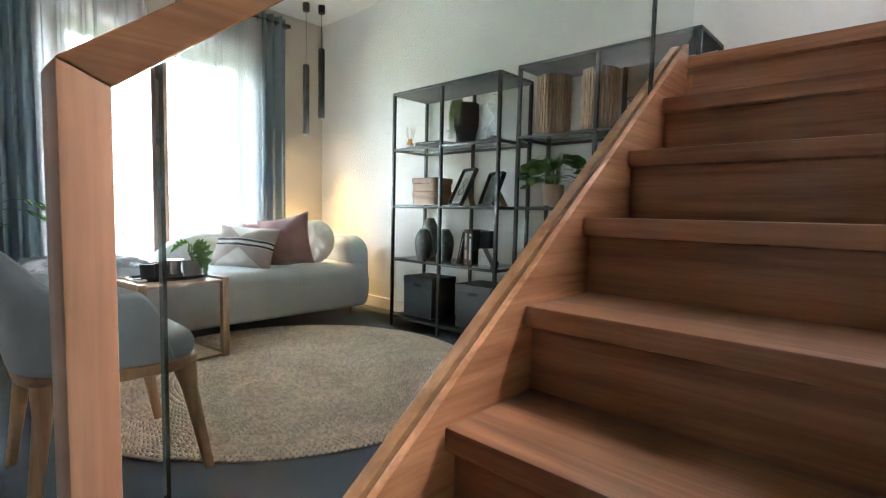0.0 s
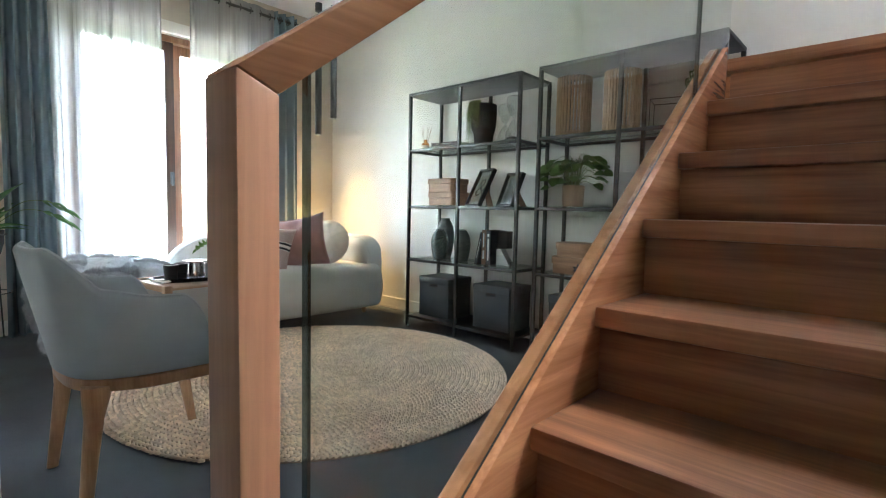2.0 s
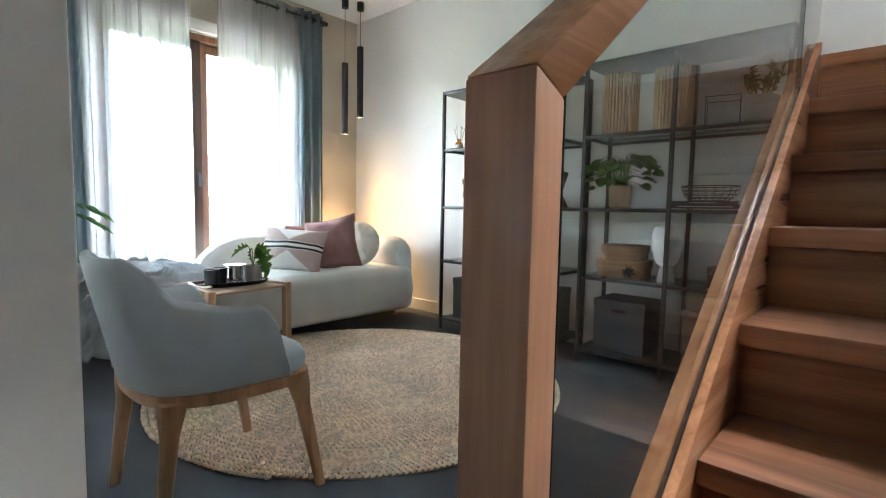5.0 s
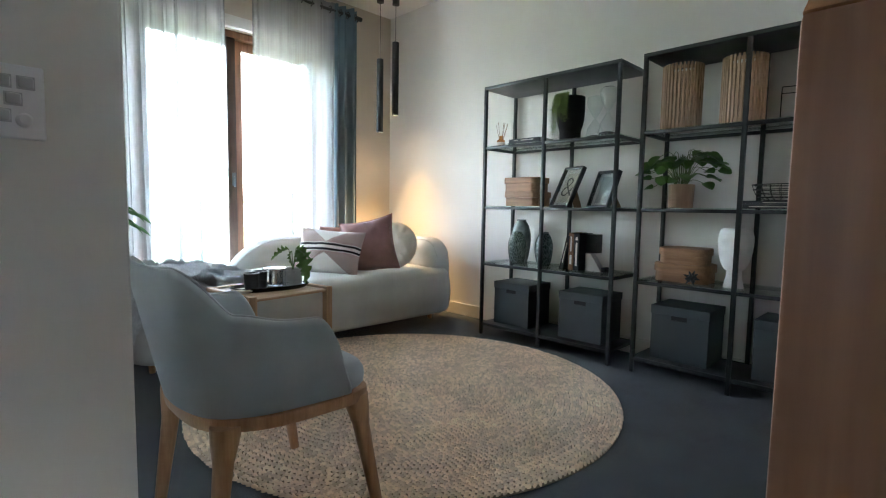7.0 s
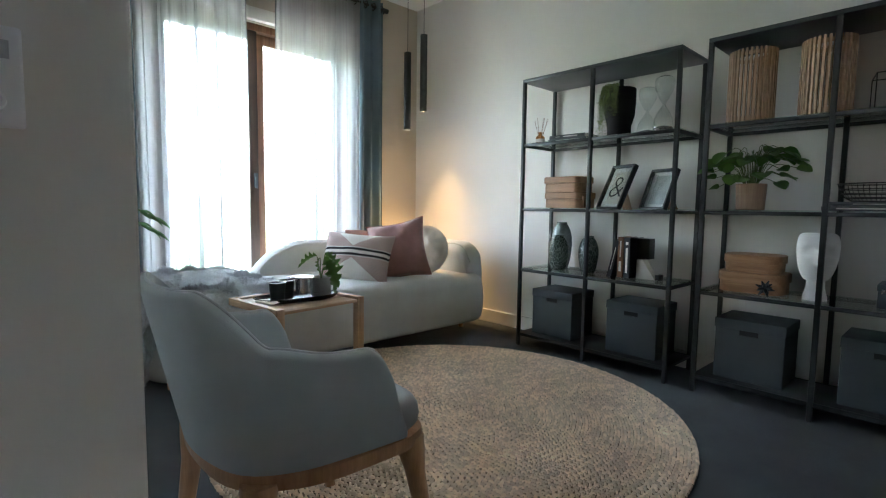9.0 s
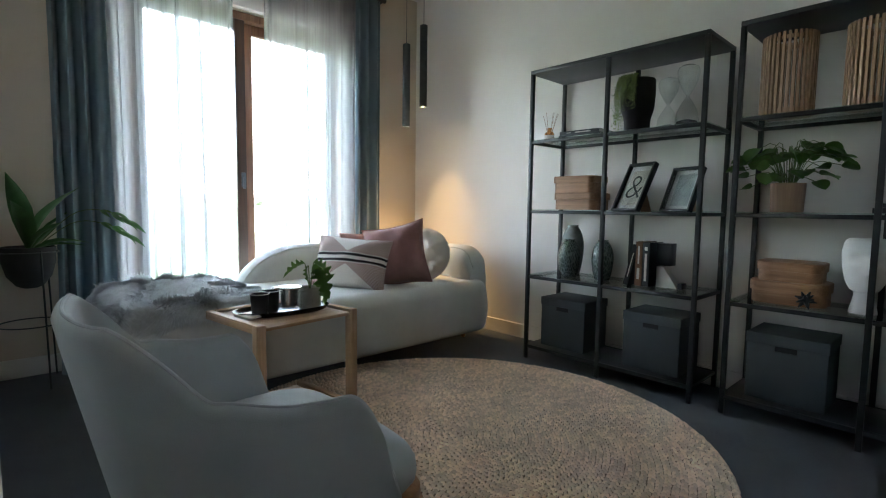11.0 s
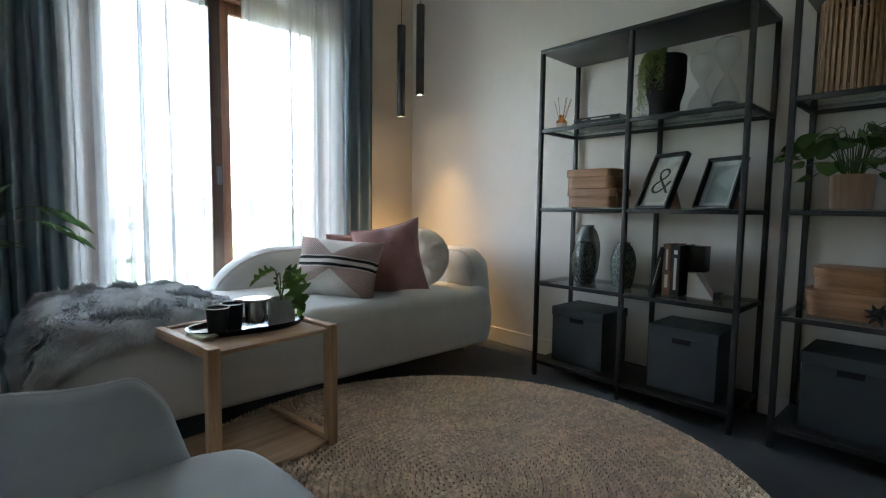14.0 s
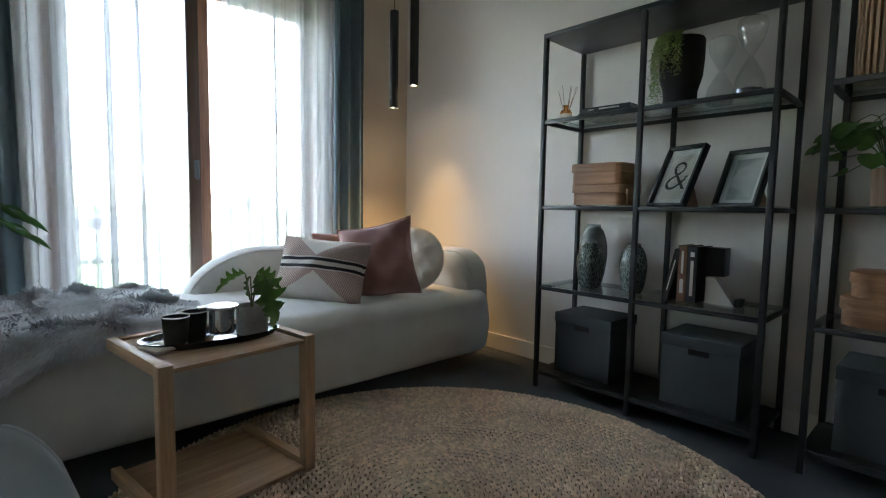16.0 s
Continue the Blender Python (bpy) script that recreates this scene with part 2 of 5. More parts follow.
def rounded(x0, x1, y0, y1, r, k=6):
    """The outline of a rectangle with round corners."""
    out = []
    for cx, cy, a in ((x1 - r, y1 - r, 0), (x0 + r, y1 - r, 90), (x0 + r, y0 + r, 180), (x1 - r, y0 + r, 270)):
        for i in range(k + 1):
            t = radians(a + 90 * i / k)
            out.append((cx + r * math.cos(t), cy + r * math.sin(t)))
    return out


def spline(ctrl, n):
    """Points along a smooth line through the control points (Catmull-Rom)."""
    c = [Vector(p) for p in ctrl]
    c = [2 * c[0] - c[1]] + c + [2 * c[-1] - c[-2]]
    out = []
    for i in range(n):
        u = i / (n - 1) * (len(c) - 3)
        k = min(int(u), len(c) - 4)
        t = u - k
        a, b, d, e = c[k:k + 4]
        out.append(0.5 * (2 * b + (d - a) * t + (2 * a - 5 * b + 4 * d - e) * t * t + (3 * b - a - 3 * d + e) * t ** 3))
    return out


def step(a, b, x):
    t = max(0.0, min(1.0, (x - a) / (b - a)))
    return t * t * (3 - 2 * t)


# ---------------------------------------------------------------- structure
XW, YN, YS, ZC = -1.524, 0.375, -2.452, 2.69   # window wall, shelf wall, wall behind the chair, ceiling
XE, YH, XH = 3.33, -4.6, 1.285                          # wall beside the stairs, far end of the hall, hall wall
WY0, WY1, WZ0, WZ1 = -1.808, -0.345, 0.03, 2.21  # opening of the sliding door
T = 0.18


def setting(name, bm, mat, label):
    return solo(name, bm, mat, label, "structure", kind="structure", smooth=False)


setting("floor", box(XW - T, XE + T, YH - T, YN + T, -0.12, 0.0), CARPET, "dark blue-grey loop-pile carpet floor")
CX0, CX1, CY0, CY1 = 2.72, 3.08, -0.92, -0.48   # open well over the upper steps
bm = box(XW - T, XE + T, CY1, YN + T, ZC, ZC + 0.15)
box(XW - T, XE + T, YH - T, CY0, ZC, ZC + 0.15, bm=bm)
box(XW - T, CX0, CY0, CY1, ZC, ZC + 0.15, bm=bm)
box(CX1, XE + T, CY0, CY1, ZC, ZC + 0.15, bm=bm)
box(CX0 - 0.1, CX0, CY0 - 0.1, CY1 + 0.1, ZC + 0.15, ZC + 0.22, bm=bm)
box(CX1, CX1 + 0.1, CY0 - 0.1, CY1 + 0.1, ZC + 0.15, ZC + 0.22, bm=bm)
box(CX0, CX1, CY0 - 0.1, CY0, ZC + 0.15, ZC + 0.22, bm=bm)
box(CX0, CX1, CY1, CY1 + 0.1, ZC + 0.15, ZC + 0.22, bm=bm)
setting("ceiling", bm, CEIL, "flat white ceiling with an open well over the stairs")
setting("wall_north", box(XW - T, XE + T, YN, YN + T, 0, ZC), WALL, "pale warm grey painted wall behind the shelves")
bm = box(XW - T, XW, YS - T, WY0, 0, ZC)
box(XW - T, XW, WY1, YN, 0, ZC, bm=bm)
box(XW - T, XW, WY0, WY1, WZ1, ZC, bm=bm)
box(XW - T, XW, WY0, WY1, 0, WZ0, bm=bm)
setting("wall_west", bm, WALLBACKLIT, "painted wall around the sliding door, toned tan to look backlit")
setting("wall_south", box(XW, XH - T, YS - T, YS, 0, ZC), WALL, "pale grey painted wall behind the armchair")
setting("wall_hall_west", box(XH - T, XH, YH, YS, 0, ZC, 0.004), WALL, "pale grey painted hall wall end with a switch plate")
setting("wall_east", box(XE, XE + T, YH, YN, 0, ZC), WALL, "pale grey painted wall beside the staircase")
HX0, HX1, HZ0, HZ1 = 1.45, 1.73, 1.5, 1.78   # unseen window, added at the far end of the hall to light it
bm = box(XH - T, HX0, YH - T, YH, 0, ZC)
box(HX1, XE, YH - T, YH, 0, ZC, bm=bm)
box(HX0, HX1, YH - T, YH, 0, HZ0, bm=bm)
box(HX0, HX1, YH - T, YH, HZ1, ZC, bm=bm)
setting("wall_hall_south", bm, WALL, "pale grey painted hall wall with an added small window")
fill_window = thing("window_1", "unseen small brown timber window added to light the hall", "window", kind="structure")
bm = bmesh.new()
for a in ((HX0, HX0 + 0.05, HZ0, HZ1), (HX1 - 0.05, HX1, HZ0, HZ1), (HX0 + 0.05, HX1 - 0.05, HZ0, HZ0 + 0.05), (HX0 + 0.05, HX1 - 0.05, HZ1 - 0.05, HZ1)):
    box(a[0], a[1], YH - 0.12, YH - 0.06, a[2], a[3], 0.004, bm=bm)
part("window_frame", bm, FRAMEWOOD, fill_window)
g = part("pane", box(HX0 + 0.05, HX1 - 0.05, YH - 0.093, YH - 0.087, HZ0 + 0.05, HZ1 - 0.05), WINDOWGLASS, fill_window, smooth=False)
g.visible_shadow = False
setting("baseboard", box(XW, XE, YN - 0.014, YN, 0.0, 0.1, 0.003), TRIM, "white painted skirting board along the shelf wall")
setting("baseboard", box(XW, XW + 0.014, WY1 + 0.06, YN - 0.014, 0.0, 0.1, 0.003), TRIM, "white painted skirting board beside the door")
setting("baseboard", box(XW, XW + 0.014, YS, WY0 - 0.06, 0.0, 0.1, 0.003), TRIM, "white painted skirting board below the drape")
setting("baseboard", box(XW + 0.014, XH - 0.01, YS, YS + 0.014, 0.0, 0.1, 0.003), TRIM, "white painted skirting board behind the armchair")

# sliding door with its timber sashes
door = thing("door_1", "brown timber sliding glass door with two sashes", "door", kind="structure")
fx0, fx1 = XW - 0.13, XW - 0.02
bm = box(fx0, fx1, WY0, WY0 + 0.045, WZ0, WZ1, 0.004)
box(fx0, fx1, WY1 - 0.045, WY1, WZ0, WZ1, 0.004, bm=bm)
box(fx0, fx1, WY0 + 0.045, WY1 - 0.045, WZ1 - 0.05, WZ1, 0.004, bm=bm)
box(fx0, fx1, WY0 + 0.045, WY1 - 0.045, WZ0, WZ0 + 0.05, 0.004, bm=bm)
part("window_frame", bm, FRAMEWOOD, door, "brown timber outer frame")
for y0, y1, x0, timber in ((WY0 + 0.045, -1.103, fx0 + 0.062, SHADEFRAME), (-1.10, WY1 - 0.045, fx0 + 0.012, FRAMEWOOD)):
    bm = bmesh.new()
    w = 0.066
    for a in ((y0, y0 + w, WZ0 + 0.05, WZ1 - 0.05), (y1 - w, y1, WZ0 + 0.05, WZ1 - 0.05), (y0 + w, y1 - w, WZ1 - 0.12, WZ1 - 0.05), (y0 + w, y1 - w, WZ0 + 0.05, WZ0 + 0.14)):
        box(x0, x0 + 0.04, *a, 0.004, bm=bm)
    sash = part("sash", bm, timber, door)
    g = part("pane", box(x0 + 0.017, x0 + 0.023, y0 + w, y1 - w, WZ0 + 0.14, WZ1 - 0.12), WINDOWGLASS, sash, smooth=False)
    g.visible_shadow = False
bm = box(fx0 + 0.1022, fx0 + 0.109, -1.142, -1.112, 1.05, 1.15, 0.003)
box(fx0 + 0.109, fx0 + 0.124, -1.135, -1.119, 1.04, 1.12, 0.004, bm=bm)
part("door_handle", bm, plain("dark_steel", (0.12, 0.14, 0.16), 0.35, 0.8, var=0.1, relief=0.05), door, "small dark steel pull handle")
blind = thing("blind_cassette", "white blind cassette above the sliding door", "blind")
part("housing", box(XW, XW + 0.05, WY0 - 0.02, WY1 + 0.02, WZ1 + 0.004, WZ1 + 0.09, 0.008), TRIM, blind)
setting("trim", box(XW, XW + 0.012, WY0 - 0.06, WY0 - 0.004, 0, WZ1, 0.003), TRIM, "white painted door trim")
setting("trim", box(XW, XW + 0.012, WY1 + 0.004, WY1 + 0.06, 0, WZ1, 0.003), TRIM, "white painted door trim")

# curtains on a black rod
ROD_X, ROD_Z = XW + 0.124, 2.54


def cloth(y0, y1, z0, z1, folds, amp, seed, thick=0.0, flare=0.03):
    """A hanging panel with deep soft folds that loosen towards the hem."""
    rng = random.Random(seed)
    ph = [rng.uniform(0, 6.28) for _ in range(4)]
    nu, nv = int(folds * 22), 26
    def p(u, v, off):
        f = folds * 2 * math.pi * (u + 0.012 * math.sin(9 * u + ph[0]) * (1 - v))
        a = amp * (0.75 + 0.25 * math.sin(5 * u + ph[1])) * (1 - 0.25 * (1 - v) * math.sin(7 * u + ph[2]))
        x = ROD_X + a * math.sin(f) + 0.008 * math.sin(3 * v + ph[3] + 6 * u) * (1 - v)
        y = y0 + (y1 - y0) * u + flare * (u - 0.5) * (1 - v) + 0.012 * math.sin(f * 0.5 + 2 * v) * (1 - v)
        return (x + off, y, z0 + (z1 - z0) * v)
    if thick:
        loops = [[p(i / nu, j / nv, 0) for i in range(nu + 1)] + [p(i / nu, j / nv, -thick) for i in range(nu, -1, -1)] for j in range(nv + 1)]
        return rings(loops)
    return rings([[p(i / nu, j / nv, 0) for i in range(nu + 1)] for j in range(nv + 1)], closed=False, cap=False)


def pleated(y0, y1, z0, z1, pleats, seed):
    """A thin panel whose fullness is gathered into narrow pleats of several layers."""
    rng = random.Random(seed)
    knots = sorted(y0 + (y1 - y0) * (k + 0.5 + rng.uniform(-0.3, 0.3)) / pleats for k in range(pleats))
    cols, last = [], (y0, 0.0)
    for q, y in enumerate(knots):
        w = rng.uniform(0.006, 0.013)
        bow = rng.uniform(0.012, 0.03) * (1 if q % 2 else -1)
        for i in range(9):
            f = i / 8
            cols.append((last[0] + (y - last[0]) * f, bow * math.sin(math.pi * f), 0.0, q))
        for lay in range(2 if rng.random() < 0.55 else 4):
            s = 1 if lay % 2 == 0 else -1
            for i in range(1, 4):
                cols.append((y, 0.004 * (lay + i / 3), s * w * (0.5 if i == 2 else 1.0) if i < 3 else s * w * 0.6, q))
        last = (y, 0.0)
    for i in range(9):
        cols.append((last[0] + (y1 - last[0]) * i / 8, 0.02 * math.sin(math.pi * i / 8), 0.0, pleats))
    sway = [rng.uniform(-0.012, 0.012) for _ in range(pleats + 1)]
    nv = 22
    loops = []
    for j in range(nv + 1):
        v = j / nv
        wide = 1.0 + 0.5 * (1 - v)
        loops.append([(ROD_X + dx * (0.6 + 0.7 * (1 - v)), y + dy * wide + sway[q] * math.sin(2.2 * (1 - v)), z0 + (z1 - z0) * v) for y, dx, dy, q in cols])
    return rings(loops, closed=False, cap=False)


def curtain(y0, y1, folds, amp, mat, seed, label, thick, group, pleats=0):
    c = thing("curtain", label, "curtain", group=group)
    part("panel", pleated(y0, y1, 0.015, 2.60, pleats, seed) if pleats else cloth(y0, y1, 0.015, 2.60, folds, amp, seed, thick), mat, c)
    for k in range(int(folds * 2)):
        y = y0 + (y1 - y0) * (k + 0.5) / int(folds * 2)
        loops = []
        for i in range(17):
            t = 2 * math.pi * i / 16
            cx, cz = math.cos(t), math.sin(t)
            loops.append([(ROD_X + (0.026 + 0.005 * math.cos(s)) * cx, y + 0.005 * math.sin(s), ROD_Z + (0.026 + 0.005 * math.cos(s)) * cz) for s in (0, 1.57, 3.14, 4.71)])
        part("eyelet", rings(loops, cap=False), BLACK, c)
    return c


curtain(-0.325, -0.10, 3, 0.045, DRAPE, 3, "blue-grey heavy eyelet drape gathered beside the door", 0.003, "drapes at the sliding door")
curtain(-2.16, -1.915, 4, 0.045, DRAPE, 4, "blue-grey heavy eyelet drape gathered in the corner", 0.003, "drapes at the sliding door")
curtain(-1.03, -0.325, 4, 0.055, SHEER, 5, "translucent pale grey linen sheer curtain", 0, "sheer curtains", 9)
curtain(-1.915, -1.235, 3.5, 0.055, SHEER, 6, "translucent pale grey linen sheer curtain", 0, "sheer curtains", 8)
rod = thing("curtain_rod", "long black metal curtain rod with end caps", "curtain rod")
part("rod", tube([(ROD_X, -2.24, ROD_Z), (ROD_X, -0.075, ROD_Z)], 0.012, 14), BLACK, rod)
for y in (-2.24, -0.075):
    part("end_cap", tube([(ROD_X, y - 0.022, ROD_Z), (ROD_X, y + 0.022, ROD_Z)], 0.019, 16), BLACK, rod)
for y in (-2.22, -1.13, -0.09):
    part("bracket", box(XW, ROD_X, y - 0.006, y + 0.006, ROD_Z - 0.028, ROD_Z - 0.012, 0.002), BLACK, rod)

# ---------------------------------------------------------------- staircase
STAIR = pose(2.288, -2.35, 0, 0, 0, 0.5)
SLOPE = 0.1803 / 0.2352
stairs = thing("staircase", "closed red-brown hardwood staircase with thick treads", "staircase", STAIR)
SX0, SX1 = 0.024, 1.005


def nosing(k):
    return 0.0256 + 0.2352 * k, 0.152 + 0.1803 * k


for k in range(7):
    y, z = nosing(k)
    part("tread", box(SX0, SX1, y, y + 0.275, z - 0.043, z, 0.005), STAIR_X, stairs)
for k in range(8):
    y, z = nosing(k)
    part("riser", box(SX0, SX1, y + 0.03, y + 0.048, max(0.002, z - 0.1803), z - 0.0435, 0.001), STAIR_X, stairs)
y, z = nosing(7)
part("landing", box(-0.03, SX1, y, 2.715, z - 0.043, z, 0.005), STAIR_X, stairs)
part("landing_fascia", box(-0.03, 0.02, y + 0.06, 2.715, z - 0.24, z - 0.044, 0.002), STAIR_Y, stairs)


def string_outline(y0, y1, up, down):
    line = lambda y: 0.152 + (y - 0.0256) * SLOPE
    return [(y0, max(0.0, line(y0) - down)), (y0, line(y0) + up), (y1, line(y1) + up), (y1, line(y1) - down), (0.0256 + (down - 0.152) / SLOPE, 0.0)]


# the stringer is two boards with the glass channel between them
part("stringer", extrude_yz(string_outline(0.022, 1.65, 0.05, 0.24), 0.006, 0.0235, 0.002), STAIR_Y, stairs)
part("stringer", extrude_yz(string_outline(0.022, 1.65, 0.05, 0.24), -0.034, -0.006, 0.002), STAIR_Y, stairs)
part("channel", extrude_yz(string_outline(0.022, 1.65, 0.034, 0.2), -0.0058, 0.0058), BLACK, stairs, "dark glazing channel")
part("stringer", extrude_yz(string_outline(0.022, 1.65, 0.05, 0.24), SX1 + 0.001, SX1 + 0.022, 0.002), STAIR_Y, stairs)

rail = thing("balustrade", "hardwood newel post and sloping handrail over clear glass", "balustrade", STAIR)
part("newel_post", extrude_yz([(-0.021, 0), (0.021, 0), (0.021, 0.986), (-0.021, 1.004)], -0.034, 0.034, 0.003), STAIR_Z, rail)
ye = 2.05
part("handrail", extrude_yz([(-0.021, 1.0045), (0.021, 0.9865), (ye, 0.986 + (ye - 0.021) * SLOPE), (ye, 1.004 + (ye + 0.021) * SLOPE)], -0.034, 0.034, 0.003), STAIR_Y, rail)
low = lambda y: 0.152 + (y - 0.0256) * SLOPE + 0.0345
high = lambda y: 0.985 + (y - 0.021) * SLOPE
for y0, y1 in ((0.073, 1.396), (1.406, 1.74)):
    poly = [(y0, low(y0)), (y1, low(y1)), (y1, high(y1)), (y0, high(y0))]
    g = part("glass_panel", extrude_yz(poly, -0.005, 0.005), RAILGLASS, rail, "clear toughened glass panel", smooth=False)
    g.visible_shadow = False
    for a, b in ((y0 - 0.0045, y0 - 0.0005), (y1 + 0.0005, y1 + 0.0045)):
        if b < 1.7:
            part("glass_edge", extrude_yz([(a, low(a)), (b, low(b)), (b, high(b)), (a, high(a))], -0.0055, 0.0055), GLASSEDGE, rail, "polished glass edge", smooth=False)

# ---------------------------------------------------------------- switch plate
PLASTIC = plain("white_plastic", (0.78, 0.78, 0.8), 0.35, var=0.03, fine=80, relief=0.02)
KEYGREY = plain("pale_grey_plastic", (0.45, 0.46, 0.48), 0.4, var=0.03, fine=80, relief=0.02)
plate = thing("light_switch", "white plastic wall plate with rocker switches and a dimmer", "switch", pose(XH + 0.0005, -2.600, 1.057))
part("plate", box(0, 0.008, -0.037, 0.037, -0.057, 0.057, 0.004, 3), PLASTIC, plate)
for y, z in ((-0.014, 0.03), (0.014, 0.03), (-0.002, 0.004), (-0.016, -0.022)):
    part("recess", box(0.0081, 0.0086, y - 0.0112, y + 0.0112, z - 0.0102, z + 0.0102), KEYGREY, plate)
    part("rocker", box(0.0087, 0.015, y - 0.0095, y + 0.0095, z - 0.0085, z + 0.0085, 0.003), KEYGREY, plate)
part("dimmer_knob", tube([(0.008, 0.01, -0.028), (0.024, 0.01, -0.028), (0.027, 0.01, -0.028)], [0.011, 0.010, 0.007], 20), PLASTIC, plate)

# ---------------------------------------------------------------- shelves
LEVELS = (1.337, 0.92, 0.52)


def shelf_unit(m):
    s = thing("shelf_unit", "tall black metal open shelf unit with glass shelves", "shelf", m, group="shelf units along the wall")
    w, d, h, q = 1.0, 0.36, 1.75, 0.021
    for x in (0, (w - q) / 2, w - q):
        for y in (0, d - q):
            part("post", box(x, x + q, y, y + q, 0.0, h - 0.021, 0.002), BLACK, s)
    for z in LEVELS:
        for y in (0, d - q):
            for x0, x1 in ((q, (w - q) / 2), ((w + q) / 2, w - q)):
                part("rail", box(x0, x1, y + 0.002, y + q - 0.002, z - 0.018, z, 0.002), BLACK, s)
        for x in (0, w - q):
            part("rail", box(x + 0.002, x + q - 0.002, q, d - q, z - 0.018, z, 0.002), BLACK, s)
        g = part("glass_shelf", box(0.006, w - 0.006, q + 0.0005, d - q - 0.0005, z + 0.0005, z + 0.0065), GLASS, s, "clear glass shelf", smooth=False)
        g.visible_shadow = False
    part("bottom_shelf", box(0.003, w - 0.003, q + 0.0005, d - q - 0.0005, 0.072, 0.088, 0.002), BLACKSHEET, s)
    part("top_shelf", box(0, w, 0, d, h - 0.02, h, 0.002), BLACKSHEET, s)
    for y in (0, d - q):
        for x0, x1 in ((q, (w - q) / 2), ((w + q) / 2, w - q)):
            part("rail", box(x0, x1, y + 0.002, y + q - 0.002, 0.068, 0.088, 0.002), BLACK, s)
    return s


unit = shelf_unit(pose(0, 0, 0))
copy_thing(unit, pose(1.122, 0.005, 0))
SH = {"a": 1.3437, "b": 0.9267, "c": 0.5267, "d": 0.0882}

# ---------------------------------------------------------------- rug


def braided_rug(cx, cy, radius, pitch=0.0255, along=0.0225):
    """Braided jute: a spiral cord of small crossing strands over a flat backing."""
    th, pts = 2.2, []
    while True:
        r = pitch * th / (2 * math.pi)
        if r > radius - 0.012:
            break
        pts.append((r, th))
        th += along / max(r, 0.02)
    pts = np.array(pts)
    rng = np.random.default_rng(5)
    r, t = np.repeat(pts[:, 0], 2), np.repeat(pts[:, 1], 2)
    side = np.tile([-1.0, 1.0], len(pts))
    n = len(r)
    t = t + np.where(side > 0, along / 2 / np.maximum(r, 0.02), 0)
    rr = r + side * pitch * 0.215 + rng.normal(0, 0.0006, n)
    px, py = rr * np.cos(t), rr * np.sin(t)
    ang = t + math.pi / 2 + side * 0.62 + rng.normal(0, 0.12, n)
    la, lb, hh = 0.0122 + rng.normal(0, 0.001, n), 0.0052 + rng.normal(0, 0.0005, n), 0.013 + rng.normal(0, 0.0012, n)
    V = []
    for s, h in ((1.0, 0.0), (0.86, 0.62)):
        for k in range(6):
            a = k * math.pi / 3
            u, v = la * s * math.cos(a), lb * s * math.sin(a)
            V.append(np.stack([px + u * np.cos(ang) - v * np.sin(ang), py + u * np.sin(ang) + v * np.cos(ang), 0.003 + h * hh], 1))
    V.append(np.stack([px, py, 0.003 + hh], 1))
    V = np.stack(V, 1).reshape(-1, 3)
    quads, tris = [], []
    for k in range(6):
        j = (k + 1) % 6
        quads.append((k, j, 6 + j, 6 + k))
        tris.append((6 + k, 6 + j, 12))
    base = np.arange(n) * 13
    faces = []
    for f in quads + tris:
        faces += (base[:, None] + np.array(f)[None, :]).tolist()
    k0 = len(V)
    seg = 96
    rim = radius - 0.02
    disc = [(rim * math.cos(2 * math.pi * i / seg), rim * math.sin(2 * math.pi * i / seg), z) for z in (0.0005, 0.004) for i in range(seg)]
    faces += [[k0 + i, k0 + (i + 1) % seg, k0 + seg + (i + 1) % seg, k0 + seg + i] for i in range(seg)]
    faces += [[k0 + i for i in range(seg)][::-1], [k0 + seg + i for i in range(seg)]]
    me = bpy.data.meshes.new("rug")
    me.from_pydata(np.vstack([V, np.array(disc)]).tolist(), [], faces)
    me.shade_smooth()
    return me


JUTE = plain("braided_jute", (0.82, 0.66, 0.50), 0.9, var=0.15, scale=3, fine=700, relief=0.4, island=0.2, sheen=0.1)
# backing coloured darker than the jute, to deepen the shade between strands
BACKING = plain("shaded_rug_backing", (0.24, 0.18, 0.125), 0.95, var=0.2, scale=40, fine=500, relief=0.5)
me = braided_rug(0, 0, 1.028)
me.materials.append(JUTE)
me.materials.append(BACKING)
for f in me.polygons[-98:]:
    f.material_index = 1
rug = new("rug", me)
rug.location = (0.484, -1.072, 0)
tagged(rug, "round braided natural jute rug on the carpet", "rug")
RUG = 0.0125

# ---------------------------------------------------------------- sofa
sofa = thing("sofa", "pale grey boucle sofa with a curved half back", "sofa")


def slab(x0, x1, y0, y1, z0, z1, rc, rt, rb, dome=0.0):
    """A cushion-like block: round in plan, with soft top and bottom edges."""
    loops = []
    for i in range(6):
        a = radians(90 * i / 5)
        k = rb * (1 - math.sin(a))
        loops.append((k, z0 + rb * (1 - math.cos(a))))
    for i in range(1, 5):
        f = i / 5
        loops.append((-0.012 * math.sin(math.pi * f), z0 + rb + (z1 - rt - z0 - rb) * f))
    for i in range(9):
        a = radians(90 * i / 8)
        loops.append((rt * (1 - math.cos(a)), z1 - rt + rt * math.sin(a)))
    for f in (0.25, 0.6):
        loops.append((rt + f * 0.25, z1 + dome * f))
    out = []
    for k, z in loops:
        r = max(0.02, rc - k)
        out.append([(x, y, z) for x, y in rounded(x0 + k, x1 - k, y0 + k, y1 - k, r, 9)])
    return rings(out)


part("seat_base", slab(-1.37, -0.37, -2.09, 0.155, 0.088, 0.44, 0.16, 0.09, 0.045, 0.012), BOUCLE, sofa)


